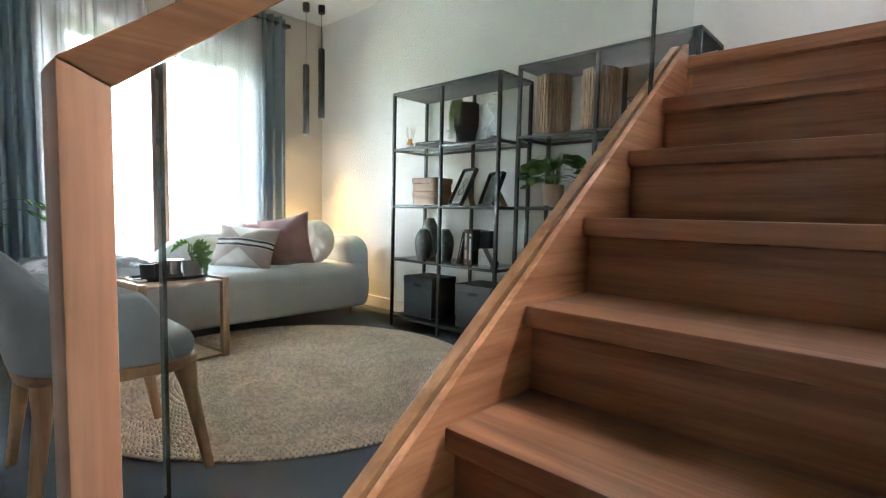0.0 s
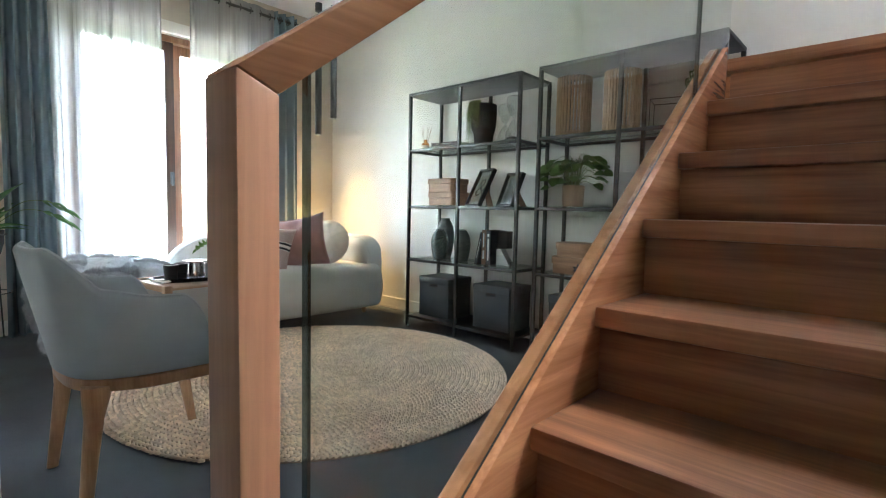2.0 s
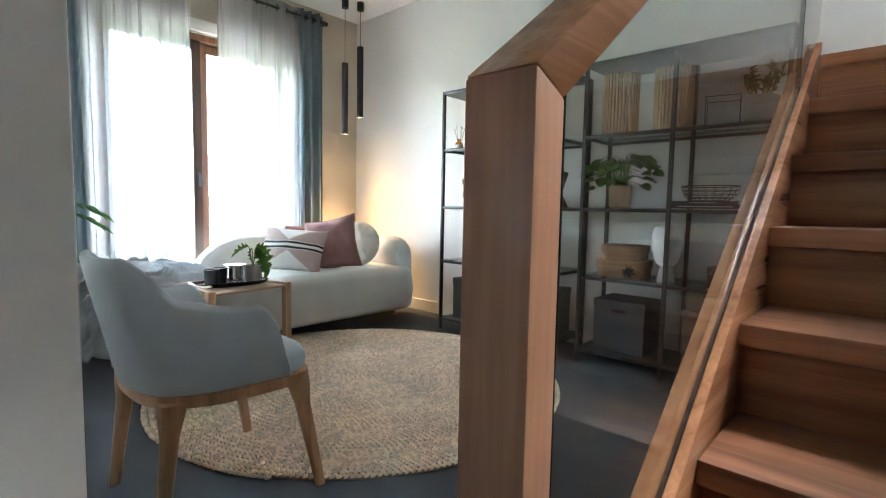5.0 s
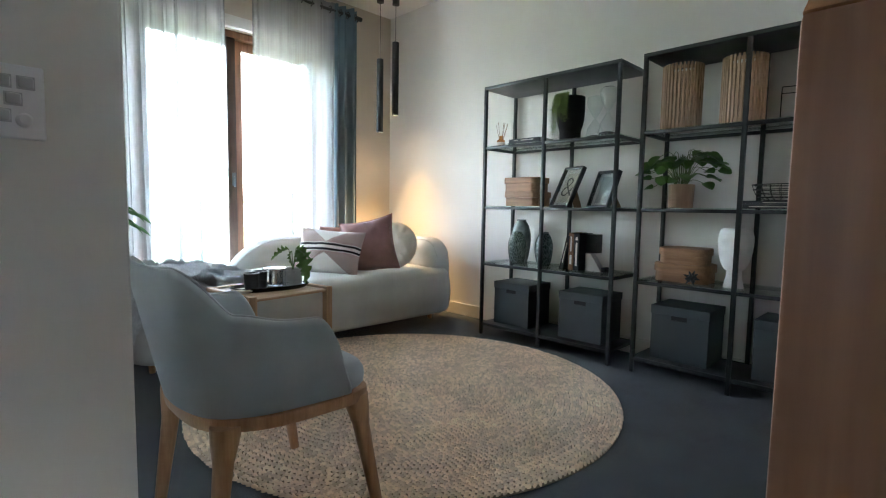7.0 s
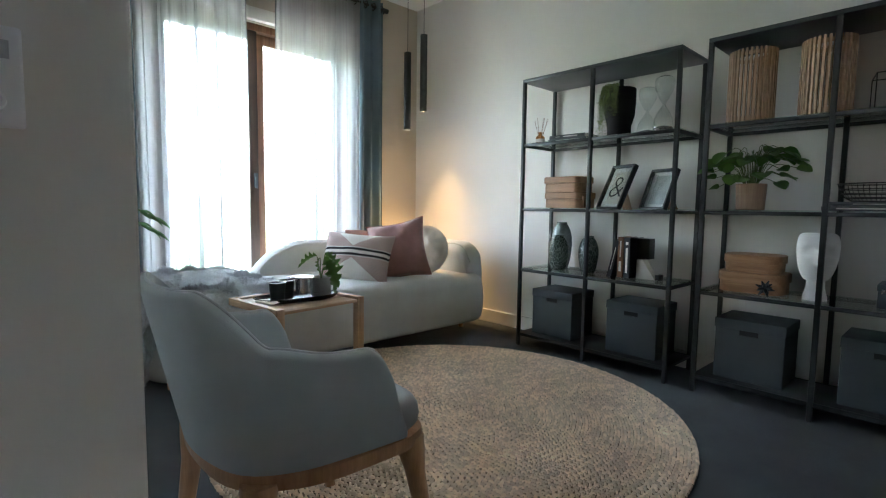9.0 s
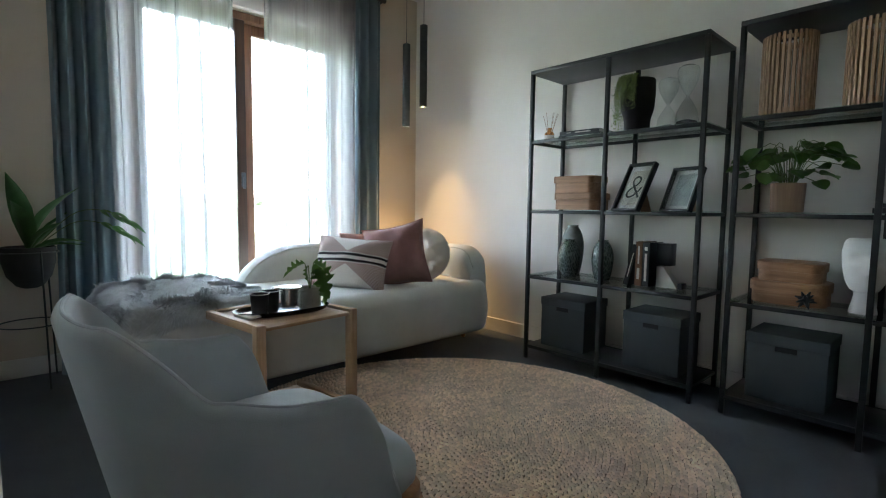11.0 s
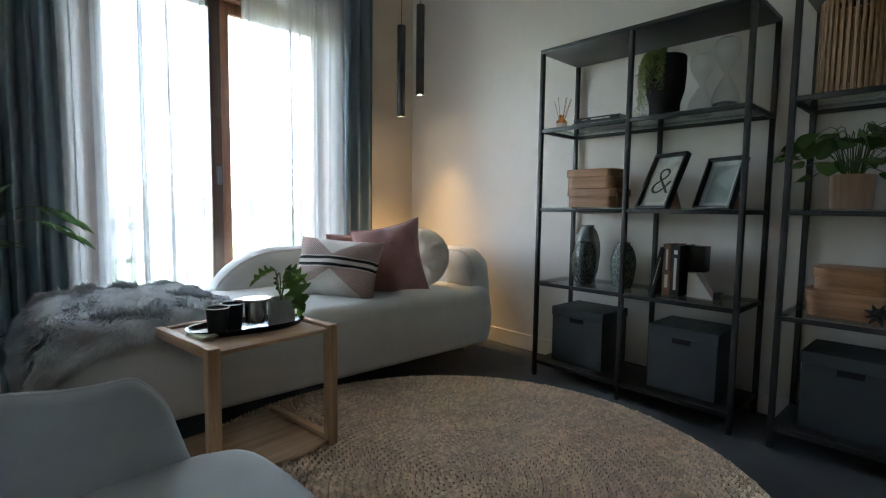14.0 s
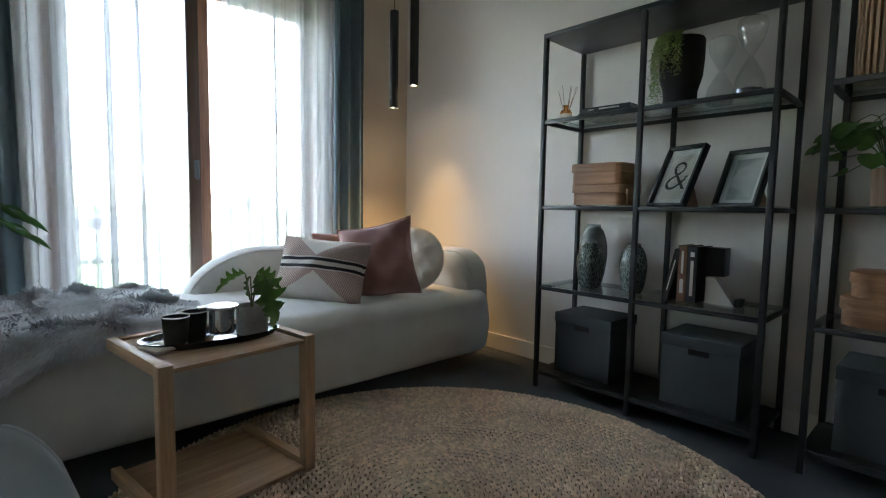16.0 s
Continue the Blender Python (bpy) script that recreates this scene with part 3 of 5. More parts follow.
def sofa_back():
    ctrl = [(-1.25, -1.31), (-1.25, -0.97), (-1.25, -0.6), (-1.24, -0.28), (-1.17, -0.07), (-1.0, 0.035), (-0.73, 0.055), (-0.45, 0.055)]
    pts = spline([(*c, 0) for c in ctrl], 60)
    dist = [0]
    for a, b in zip(pts, pts[1:]):
        dist.append(dist[-1] + (b - a).length)
    total = dist[-1]
    loops = []
    for i, p in enumerate(pts):
        d = (pts[min(i + 1, 59)] - pts[max(i - 1, 0)]).normalized()
        nrm = Vector((-d.y, d.x, 0))   # towards the outside
        s, e = dist[i], total - dist[i]
        h = 0.67
        if s < 0.42:
            h = 0.36 + 0.31 * math.sqrt(max(0.0, 1 - ((0.42 - s) / 0.42) ** 2))
        fat = 0.115
        if e < 0.13:
            q = math.sqrt(max(0.0, 1 - ((0.13 - e) / 0.13) ** 2))
            h = 0.53 + 0.14 * q
            fat = 0.08 + 0.035 * q
        if s < 0.06:
            fat = 0.06 + 0.055 * math.sqrt(1 - ((0.06 - s) / 0.06) ** 2)
        z0 = 0.14
        sec = [(-fat * 0.9, z0), (-fat, z0 + 0.08)]
        rt = min(fat * 1.0, max(0.02, h - 0.32))
        for k in range(11):
            a = math.pi * (1 - k / 10)
            sec.append((fat * math.cos(a), h - rt + rt * math.sin(a)))
        sec += [(fat, z0 + 0.08), (fat * 0.9, z0)]
        loops.append([p + nrm * u + Vector((0, 0, z)) for u, z in sec])
    seam = [lp[5] + Vector((0, 0, 0.001)) for lp in loops]
    return rings(loops), tube(seam, 0.0035, 6)


back, seam = sofa_back()
part("back_and_arm", back, BOUCLE, sofa)
part("piping", seam, BOUCLE, sofa, "fine piped seam along the back")
for x, y in ((-0.6, 0.07), (-1.22, 0.07), (-0.6, -1.96), (-1.22, -1.96)):
    part("leg", lathe([(0.014, 0.0), (0.016, 0.005), (0.024, 0.122), (0.024, 0.128)], 16, (x, y, 0)), ASH, sofa)

# ---------------------------------------------------------------- armchair
chair = thing("armchair", "grey-blue upholstered armchair on a pale timber frame", "armchair", pose(0.9375, -2.047, 0, 0, 0, 0.5))


def chair_shell():
    ctrl = [(-0.267, 0.12), (-0.258, 0.0), (-0.2385, -0.123), (-0.179, -0.213), (-0.066, -0.248), (0.066, -0.248), (0.179, -0.213), (0.2385, -0.123), (0.258, 0.0), (0.267, 0.12)]
    N = 144
    pts = spline([(*c, 0) for c in ctrl], N + 1)
    dist = [0]
    for a, b in zip(pts, pts[1:]):
        dist.append(dist[-1] + (b - a).length)
    L = dist[-1]
    loops = []
    for i, p in enumerate(pts):
        d = (pts[min(i + 1, N)] - pts[max(i - 1, 0)]).normalized()
        nrm = Vector((d.y, -d.x, 0))
        e = min(dist[i], L - dist[i])
        back = step(0.296, 0.397, e)
        H = 0.618 + 0.137 * back + 0.024 * math.exp(-((e - 0.296) / 0.08) ** 2)
        if e < 0.085:
            H -= 0.15 * (1 - max(0, 1 - ((0.085 - e) / 0.085) ** 2.6) ** (1 / 2.6))
        lean = 0.063 + 0.158 * back
        tk = 0.034 - 0.006 * back
        z0 = 0.392
        sec = []
        for f in (0, 0.12, 0.3, 0.5, 0.7, 0.88):
            z = z0 + (H - 0.02 - z0) * f
            sec.append((lean * (z - z0) + 0.018 * math.sin(math.pi * min(1, f * 1.2)) * (1 - back) * 0.5, z))
        off = lean * (H - 0.02 - z0)
        for k in range(7):
            a = math.pi * k / 6
            sec.append((off - tk / 2 + tk / 2 * math.cos(a), H - tk / 2 + tk / 2 * math.sin(a)))
        for f in (0.85, 0.6, 0.35, 0.12, 0):
            z = z0 + (H - 0.02 - z0) * f
            sec.append((lean * (z - z0) - tk - 0.012 * (1 - f), z))
        slant = 0.047 * (1 - step(0.0, 0.16, e))     # arm fronts slope back towards the top
        loops.append([p + nrm * u + Vector((0, -slant * (z - z0) / 0.22, z)) for u, z in sec])
    rim = loops[0][1:9] + [lp[9] for lp in loops[1:-1]] + loops[-1][8:0:-1]
    return rings(loops), tube(rim, 0.0032, 7)


shell, cord = chair_shell()
part("shell", shell, CHAIRCLOTH, chair)
part("piping", cord, plain("pale_grey_cord", (0.5, 0.54, 0.56), 0.85, var=0.1, relief=0.3), chair, "pale grey piped edge")
seat_plan = [(-0.244, -0.10), (-0.26, 0.07), (-0.253, 0.155), (-0.2, 0.213), (0, 0.228), (0.2, 0.213), (0.253, 0.155), (0.26, 0.07), (0.244, -0.10), (0.158, -0.217), (0, -0.242), (-0.158, -0.217)]


def plan_loop(scale, z, dz=0.0, n=60):
    pts = spline([(x * scale, 0.01 + (y - 0.01) * scale, 0) for x, y in seat_plan + seat_plan[:1]], n + 1)[:-1]
    return [(p.x, p.y, z) for p in pts]


part("seat", rings([plan_loop(s, z) for s, z in ((0.94, 0.389), (0.975, 0.402), (0.985, 0.422), (0.975, 0.442), (0.94, 0.457), (0.86, 0.466), (0.7, 0.471), (0.35, 0.474))]), CHAIRCLOTH, chair)
bm = rings([plan_loop(s, z) for s, z in ((0.96, 0.35), (1.0, 0.355), (1.015, 0.372), (1.01, 0.387), (0.97, 0.391))])
part("seat_frame", bm, ASH, chair)
for sx in (-1, 1):
    for (tx, ty), (bx, by), fat in (((0.222, 0.165), (0.252, 0.232), 1.0), ((0.19, -0.185), (0.213, -0.229), 1.0)):
        loops = []
        foot = RUG if (sx < 0 and ty > 0) else 0.0
        for f in (0, 0.1, 0.25, 0.6, 1):
            z = 0.372 * (1 - f) + foot * f
            r = 0.038 - 0.012 * step(0, 0.3, f) - 0.010 * f
            cx, cy = tx + (bx - tx) * f, ty + (by - ty) * f
            loops.append([(sx * (cx + r * math.cos(a) * (1 - 0.15 * math.cos(2 * a))), cy + r * math.sin(a), z) for a in [2 * math.pi * k / 14 for k in range(14)]])
        part("leg", rings(loops), ASH, chair)

# ---------------------------------------------------------------- side table
table = thing("side_table", "small pale oak C-shaped side table over the rug", "side table", pose(-0.16, -1.505, RUG, 0, 0, 7.0))
TZ = 0.462
for y in (-0.24, 0.202):
    part("leg", box(0.175, 0.213, y, y + 0.038, 0.0, TZ, 0.003), OAK_Z, table)
    part("top_rail", box(-0.215, 0.1745, y + 0.004, y + 0.034, TZ - 0.036, TZ - 0.001, 0.003), OAK_X, table)
    part("base_rail", box(-0.215, 0.1745, y + 0.004, y + 0.034, 0.0, 0.036, 0.003), OAK_X, table)
part("tabletop", box(-0.21, 0.206, -0.2015, 0.2015, TZ - 0.026, TZ - 0.012, 0.002), OAK_Y, table)
part("base_panel", box(-0.21, 0.206, -0.2015, 0.2015, 0.006, 0.02, 0.002), OAK_Y, table)
part("back_rail", box(-0.215, -0.185, -0.2015, 0.2015, TZ - 0.0115, TZ - 0.001, 0.002), OAK_Y, table)

# ---------------------------------------------------------------- pendant lamps
WARM = glow("warm_led", (1.0, 0.72, 0.42), 4)


def pendant(x, y, z):
    p = thing("pendant_lamp", "slim black tube pendant lamp with a warm light", "pendant lamp", pose(x, y, 0), group="pair of tube pendants")
    h = 0.61
    part("tube", lathe([(0.0225, z + 0.012), (0.027, z), (0.0285, z), (0.0285, z + h), (0.02, z + h + 0.004), (0.004, z + h + 0.006)], 24), BLACK, p)
    part("diffuser", lathe([(0.001, z + 0.009), (0.0222, z + 0.009), (0.0222, z + 0.012), (0.001, z + 0.012)], 20), WARM, p, "glowing warm lens")
    part("cable", tube([(0, 0, z + h), (0, 0, ZC - 0.03)], 0.0025, 6), BLACK, p)
    part("ceiling_cup", lathe([(0.005, ZC - 0.075), (0.03, ZC - 0.07), (0.03, ZC - 0.001)], 20), BLACK, p)
    lamp("pendant_spot", "SPOT", look((x, y, z - 0.004), (x, y, 0)), 1.7, (1.0, 0.6, 0.26), size=0.02, spot=(radians(70), 0.9))


pendant(-1.14, -0.042, 1.545)
pendant(-1.085, 0.081, 1.70)
# ---------------------------------------------------------------- soft things on the sofa


def pillow_mesh(w, h, t, pinch=0.06, n=22, seed=0, round_plan=False):
    """A stuffed cushion standing in its own x-z plane: full in the middle, drawn in along the sides between its corners."""
    rng = random.Random(seed)
    ph = [rng.uniform(0, 6.28) for _ in range(6)]
    bm = bmesh.new()
    sides = []
    for sgn in (1, -1):
        rows = []
        for j in range(n + 1):
            row = []
            for i in range(n + 1):
                u, v = 2 * i / n - 1, 2 * j / n - 1
                if round_plan:
                    k = max(abs(u), abs(v))
                    q = math.hypot(u, v) or 1
                    x, z = u / q * k * w / 2, v / q * k * h / 2
                    full = math.sqrt(max(0, 1 - k ** 3.6))
                    pucker = 1 + 0.2 * math.sin(14 * math.atan2(v, u) + ph[0]) * k ** 3
                    full *= pucker
                else:
                    x = u * w / 2 * (1 - pinch * (1 - v * v) * abs(u) ** 2)
                    z = v * h / 2 * (1 - pinch * (1 - u * u) * abs(v) ** 2)
                    full = ((1 - abs(u) ** 2.4) * (1 - abs(v) ** 2.4)) ** 0.45
                wr = 0.012 * math.sin(3.1 * u + 2.3 * v + ph[1]) + 0.008 * math.sin(6.3 * u - 5.1 * v + ph[2]) + 0.004 * math.sin(13 * u + 9 * v + ph[3])
                y = sgn * full * (t / 2 + wr * 0.8)
                row.append(bm.verts.new((x, y, z)))
            rows.append(row)
        sides.append(rows)
        for a, b in zip(rows, rows[1:]):
            for i in range(n):
                bm.faces.new((a[i], a[i + 1], b[i + 1], b[i]))
    bmesh.ops.remove_doubles(bm, verts=list(bm.verts), dist=0.0008)
    return bm


def piping(w, h, pinch, r=0.004):
    pts = []
    k = 18
    for side in range(4):
        for i in range(k):
            s = 2 * i / k - 1
            u, v = ((s, -1), (1, s), (-s, 1), (-1, -s))[side]
            pts.append((u * w / 2 * (1 - pinch * (1 - v * v) * abs(u) ** 2), 0, v * h / 2 * (1 - pinch * (1 - u * u) * abs(v) ** 2)))
    return tube(pts + pts[:1], r, 6)


def kilim(name):
    """Woven cover: white triangles, two black bands with a white one between, dusty pink flat-weave."""
    m, n, l, p = nodes_of(name)
    co, sep = n.new("ShaderNodeTexCoord"), n.new("ShaderNodeSeparateXYZ")
    l.new(co.outputs["Object"], sep.inputs[0])

    def math_node(op, a, b=None, c=None):
        k = n.new("ShaderNodeMath")
        k.operation = op
        for i, v in enumerate((a, b, c)):
            if v is None:
                continue
            if isinstance(v, (int, float)):
                k.inputs[i].default_value = v
            else:
                l.new(v, k.inputs[i])
        return k.outputs[0]
    x, z = sep.outputs["X"], sep.outputs["Z"]
    zig = math_node("MULTIPLY", math_node("PINGPONG", math_node("MULTIPLY", x, 1.0), 0.006), 0.8)
    zz = math_node("ADD", math_node("ADD", z, -0.022), zig)
    az = math_node("ABSOLUTE", zz)
    tri = math_node("LESS_THAN", math_node("ABSOLUTE", x), math_node("MULTIPLY", math_node("ADD", az, -0.038), 1.45))
    wave = n.new("ShaderNodeTexWave")
    wave.wave_type, wave.bands_direction = "BANDS", "DIAGONAL"
    wave.inputs["Scale"].default_value, wave.inputs["Distortion"].default_value, wave.inputs["Detail"].default_value = 55, 2.0, 1
    l.new(co.outputs["Object"], wave.inputs["Vector"])
    pink = ramp(n, [(0.25, (0.3, 0.21, 0.19)), (0.6, (0.58, 0.46, 0.42))])
    l.new(wave.outputs[0], pink.inputs[0])
    grain = noise_tex(n, l, 240, 3)
    white = ramp(n, [(0.3, (0.66, 0.63, 0.59)), (0.7, (0.78, 0.75, 0.7))])
    l.new(grain.outputs[0], white.inputs[0])

    def mixc(f, a, b):
        k = n.new("ShaderNodeMix")
        k.data_type = "RGBA"
        l.new(f, k.inputs["Factor"])
        for s, v in (("A", a), ("B", b)):
            if isinstance(v, tuple):
                k.inputs[6 if s == "A" else 7].default_value = (*v, 1)
            else:
                l.new(v, k.inputs[6 if s == "A" else 7])
        return k.outputs[2]
    c = mixc(tri, pink.outputs[0], white.outputs[0])
    band = math_node("LESS_THAN", az, 0.031)
    c = mixc(band, c, white.outputs[0])
    inner = math_node("MULTIPLY", math_node("LESS_THAN", az, 0.026), math_node("GREATER_THAN", az, 0.010))
    c = mixc(inner, c, (0.018, 0.018, 0.022))
    l.new(c, p.inputs["Base Color"])
    p.inputs["Roughness"].default_value = 0.95
    l.new(bump(n, l, wave.outputs[0], 0.35, 0.003, bump(n, l, grain.outputs[0], 0.3, 0.002)), p.inputs["Normal"])
    return m


ROSE = plain("dusty_rose_velvet", (0.29, 0.15, 0.135), 0.85, var=0.18, scale=9, fine=220, relief=0.25, sheen=0.45)
CREAM = plain("cream_linen", (0.72, 0.67, 0.57), 0.92, var=0.08, scale=8, fine=300, relief=0.4)
KILIM = kilim("kilim_weave")


def cushion(label, mat, w, h, t, m, seed, pinch=0.06, round_plan=False, cord=True, group="cushions on the sofa"):
    c = thing("cushion", label, "cushion", m, group)
    part("cover", pillow_mesh(w, h, t, pinch, seed=seed, round_plan=round_plan), mat, c)
    if cord and not round_plan:
        part("piping", piping(w, h, pinch), mat, c)
    if round_plan:
        loops = [[((w / 2 + 0.003 * math.cos(s)) * math.cos(a), 0.005 * math.sin(s), (h / 2 + 0.003 * math.cos(s)) * math.sin(a)) for s in (0, 1.57, 3.14, 4.71)] for a in [2 * math.pi * k / 40 for k in range(41)]]
        part("piping", rings(loops, cap=False), mat, c)
    return c


# local x runs along the cushion, its face looks along local -y
cushion("round cream linen cushion leaning in the sofa corner", CREAM, 0.36, 0.36, 0.12, pose(-0.66, -0.265, 0.612, -14, 0, 36), 2, round_plan=True)
cushion("dusty rose velvet cushion leaning on the sofa", ROSE, 0.41, 0.41, 0.14, pose(-0.62, -0.53, 0.622, -14, -12, 40), 3, 0.12)
cushion("dusty rose cushion half hidden against the sofa back", ROSE, 0.44, 0.33, 0.13, pose(-1.05, -0.43, 0.58, -10, 0, 80), 7, 0.07)
cushion("woven cushion with pink triangles and black bands", KILIM, 0.48, 0.33, 0.16, pose(-0.70, -0.815, 0.58, -22, 3, 33), 4, 0.06)


def placed(name, me, parent, m):
    ob = new(name, me)
    ob.parent = parent
    ob.matrix_local = m
    return ob


def fur_throw():
    """A shaggy hide that lies over the end of the seat and hangs down its front and end."""
    rng = np.random.default_rng(8)
    nx, ny = 46, 46

    def fold(s, flat, r, sgn, start):
        a = s - flat
        if a <= 0:
            return start + sgn * s, 0.0
        if a < r * math.pi / 2:
            t = a / r
            return start + sgn * (flat + r * math.sin(t)), r * (1 - math.cos(t))
        return start + sgn * (flat + r), r + (a - r * math.pi / 2)

    def at(u, v):
        hang = 0.06 + 0.17 * step(0.3, 1.0, v) + 0.02 * math.sin(9 * v)
        edge = 0.02 * math.sin(7 * u + 1.3) + 0.015 * math.sin(17 * u)
        s = u * (0.76 + hang)
        t = v * (0.6 + 0.3 * step(0.0, 0.4, u)) + edge * (1 - v)
        x, dx = fold(s, 0.70, 0.1, 1, -1.175)
        y, dy = fold(t, 0.56, 0.11, -1, -1.43)
        lump = 0.045 * math.sin(math.pi * min(1, u * 1.15)) * math.sin(math.pi * min(1, v * 1.1)) + 0.009 * math.sin(9 * u + 3 * v) * math.sin(8 * v + 1) + 0.006 * math.sin(15 * v + 4 * math.sin(5 * u))
        return Vector((x, y, 0.488 - max(dx, dy) - 0.25 * min(dx, dy) + lump))
    grid = [[at(i / nx, j / ny) for i in range(nx + 1)] for j in range(ny + 1)]
    verts = [p for row in grid for p in row]
    faces = [(j * (nx + 1) + i, j * (nx + 1) + i + 1, (j + 1) * (nx + 1) + i + 1, (j + 1) * (nx + 1) + i) for j in range(ny) for i in range(nx)]
    w = nx + 1
    for k in range(52000):
        fu, fv = rng.random() * nx, rng.random() * ny
        i, j = int(fu), int(fv)
        p = grid[j][i]
        a, b = grid[j][i + 1] - p, grid[j + 1][i] - p
        q = p + a * (fu - i) + b * (fv - j)
        nr = b.cross(a).normalized()
        if nr.z < -0.1:
            nr = -nr
        cl = noise.noise(q * 16)
        flow = Vector((0.8 + 1.1 * noise.noise(q * 13), -0.4 + 1.3 * noise.noise(q * 9 + Vector((5, 2, 1))), 0.0))
        d = (nr * (0.5 + 0.3 * cl) + flow * 0.8 + Vector(rng.normal(0, 0.1, 3)) + Vector((0, 0, -0.3))).normalized()
        ln = 0.056 + 0.02 * cl + 0.01 * rng.random()
        sd = d.cross(nr)
        sd = sd.normalized() if sd.length > 1e-4 else Vector((1, 0, 0))
        c = len(verts)
        mid = q + d * ln * 0.55 + nr * 0.006
        tip = q + d * ln + Vector((0, 0, -0.006))
        verts += [q - sd * 0.0018, q + sd * 0.0018, mid + sd * 0.0018, mid - sd * 0.0018, tip]
        faces += [(c, c + 1, c + 2, c + 3), (c + 3, c + 2, c + 4)]
    out = []
    nb, nf = (nx + 1) * (ny + 1), nx * ny
    for name, vv, ff in (("hide", verts[:nb], faces[:nf]), ("pile", verts[nb:], [tuple(i - nb for i in f) for f in faces[nf:]])):
        me = bpy.data.meshes.new(name)
        me.from_pydata([tuple(v) for v in vv], [], ff)
        me.shade_smooth()
        me.materials.append(FUR)
        out.append(me)
    return out


FUR = plain("grey_faux_fur", (0.56, 0.585, 0.6), 0.85, var=0.22, scale=14, fine=90, relief=0.0, island=0.14, sheen=0.1)
hide, pile = fur_throw()
throw = thing("fur_throw", "shaggy grey fur throw draped over the sofa end", "throw")
placed("hide", hide, throw, Matrix())
tagged(placed("fur", pile, throw, Matrix()), "long soft grey pile", kind="stuff")

# ---------------------------------------------------------------- tray and tea things
TOP = RUG + TZ - 0.0115
CERAMIC = plain("black_stoneware", (0.016, 0.018, 0.02), 0.6, var=0.2, scale=20, fine=150, relief=0.15)
GLAZE = plain("white_glaze", (0.7, 0.69, 0.66), 0.25, var=0.04, fine=90, relief=0.05)
CONCRETE = plain("grey_concrete", (0.3, 0.29, 0.27), 0.85, var=0.15, scale=30, fine=220, relief=0.5)
THINGLASS = pane_glass("thin_glass", (0.94, 0.965, 0.955), 0.1)
CLEAR = clear_glass("clear_glass", (0.97, 0.98, 0.98))
tray = thing("tray", "glossy black oval serving tray on the side table", "tray", pose(-0.155, -1.505, TOP, 0, 0, -4))
out = []
for k, z in ((0.80, 0.0), (0.84, 0.0), (0.93, 0.006), (1.0, 0.022), (1.0, 0.024), (0.975, 0.024), (0.9, 0.011), (0.82, 0.006), (0.4, 0.0055)):
    out.append([(0.098 * k * math.copysign(abs(math.cos(a)) ** 0.85, math.cos(a)), 0.208 * k * math.copysign(abs(math.sin(a)) ** 0.85, math.sin(a)), z) for a in [2 * math.pi * i / 56 + 0.01 for i in range(56)]])
part("dish", rings(out), plain("black_lacquer", (0.012, 0.013, 0.015), 0.16, var=0.1, relief=0.03), tray)
napkin = thing("napkin", "folded pale linen napkin on the tray", "napkin", pose(-0.125, -1.655, TOP + 0.0125, 0, 0, 20))
part("fold", rings([[(x, y, z + 0.004 * math.sin(20 * x) * math.sin(18 * y)) for x, y in rounded(-0.045 * k, 0.045 * k, -0.05 * k, 0.05 * k, 0.006, 3)] for k, z in ((1, -0.004), (1.0, 0.004), (0.9, 0.007))]), CREAM, napkin)


def cup(x, y, rot):
    c = thing("cup", "black stoneware cup with a pale rim", "cup", pose(x, y, TOP + 0.0065, 0, 0, rot), group="pair of black cups")
    part("body", lathe([(0.028, 0), (0.031, 0.002), (0.037, 0.085), (0.0385, 0.092), (0.0365, 0.0925), (0.0345, 0.085), (0.029, 0.008), (0.001, 0.007)], 32), CERAMIC, c)
    part("rim", lathe([(0.0388, 0.0905), (0.0388, 0.0935), (0.0364, 0.0938), (0.0362, 0.0905)], 32, cap=False), GLAZE, c, "bare pale rim")


cup(-0.122, -1.622, 0)
cup(-0.168, -1.556, 40)
pot = thing("teapot", "glass teapot with a steel lid and infuser", "teapot", pose(-0.135, -1.485, TOP + 0.0065, 0, 0, 0) @ Matrix.Scale(1.08, 4))
part("glass_body", lathe([(0.001, 0.0), (0.046, 0.0), (0.047, 0.004), (0.047, 0.09), (0.046, 0.092)], 32, cap=False), THINGLASS, pot, "clear glass body")
part("infuser", lathe([(0.001, 0.018), (0.034, 0.02), (0.035, 0.09), (0.041, 0.0915)], 28, cap=False), plain("mirror_steel", (0.7, 0.7, 0.7), 0.12, 1.0, var=0.05, relief=0), pot, "polished steel infuser")
part("lid", lathe([(0.048, 0.0925), (0.049, 0.096), (0.047, 0.1), (0.02, 0.102), (0.001, 0.102)], 32), STEEL, pot, "steel lid")
part("thumb_tab", box(-0.012, 0.012, -0.066, -0.047, 0.094, 0.103, 0.003), STEEL, pot)
part("handle", tube(spline([(0.02, 0.042, 0.082), (0.03, 0.07, 0.083), (0.034, 0.082, 0.06), (0.032, 0.076, 0.03), (0.02, 0.043, 0.018)], 20), 0.0055, 10), CLEAR, pot, "clear glass handle")


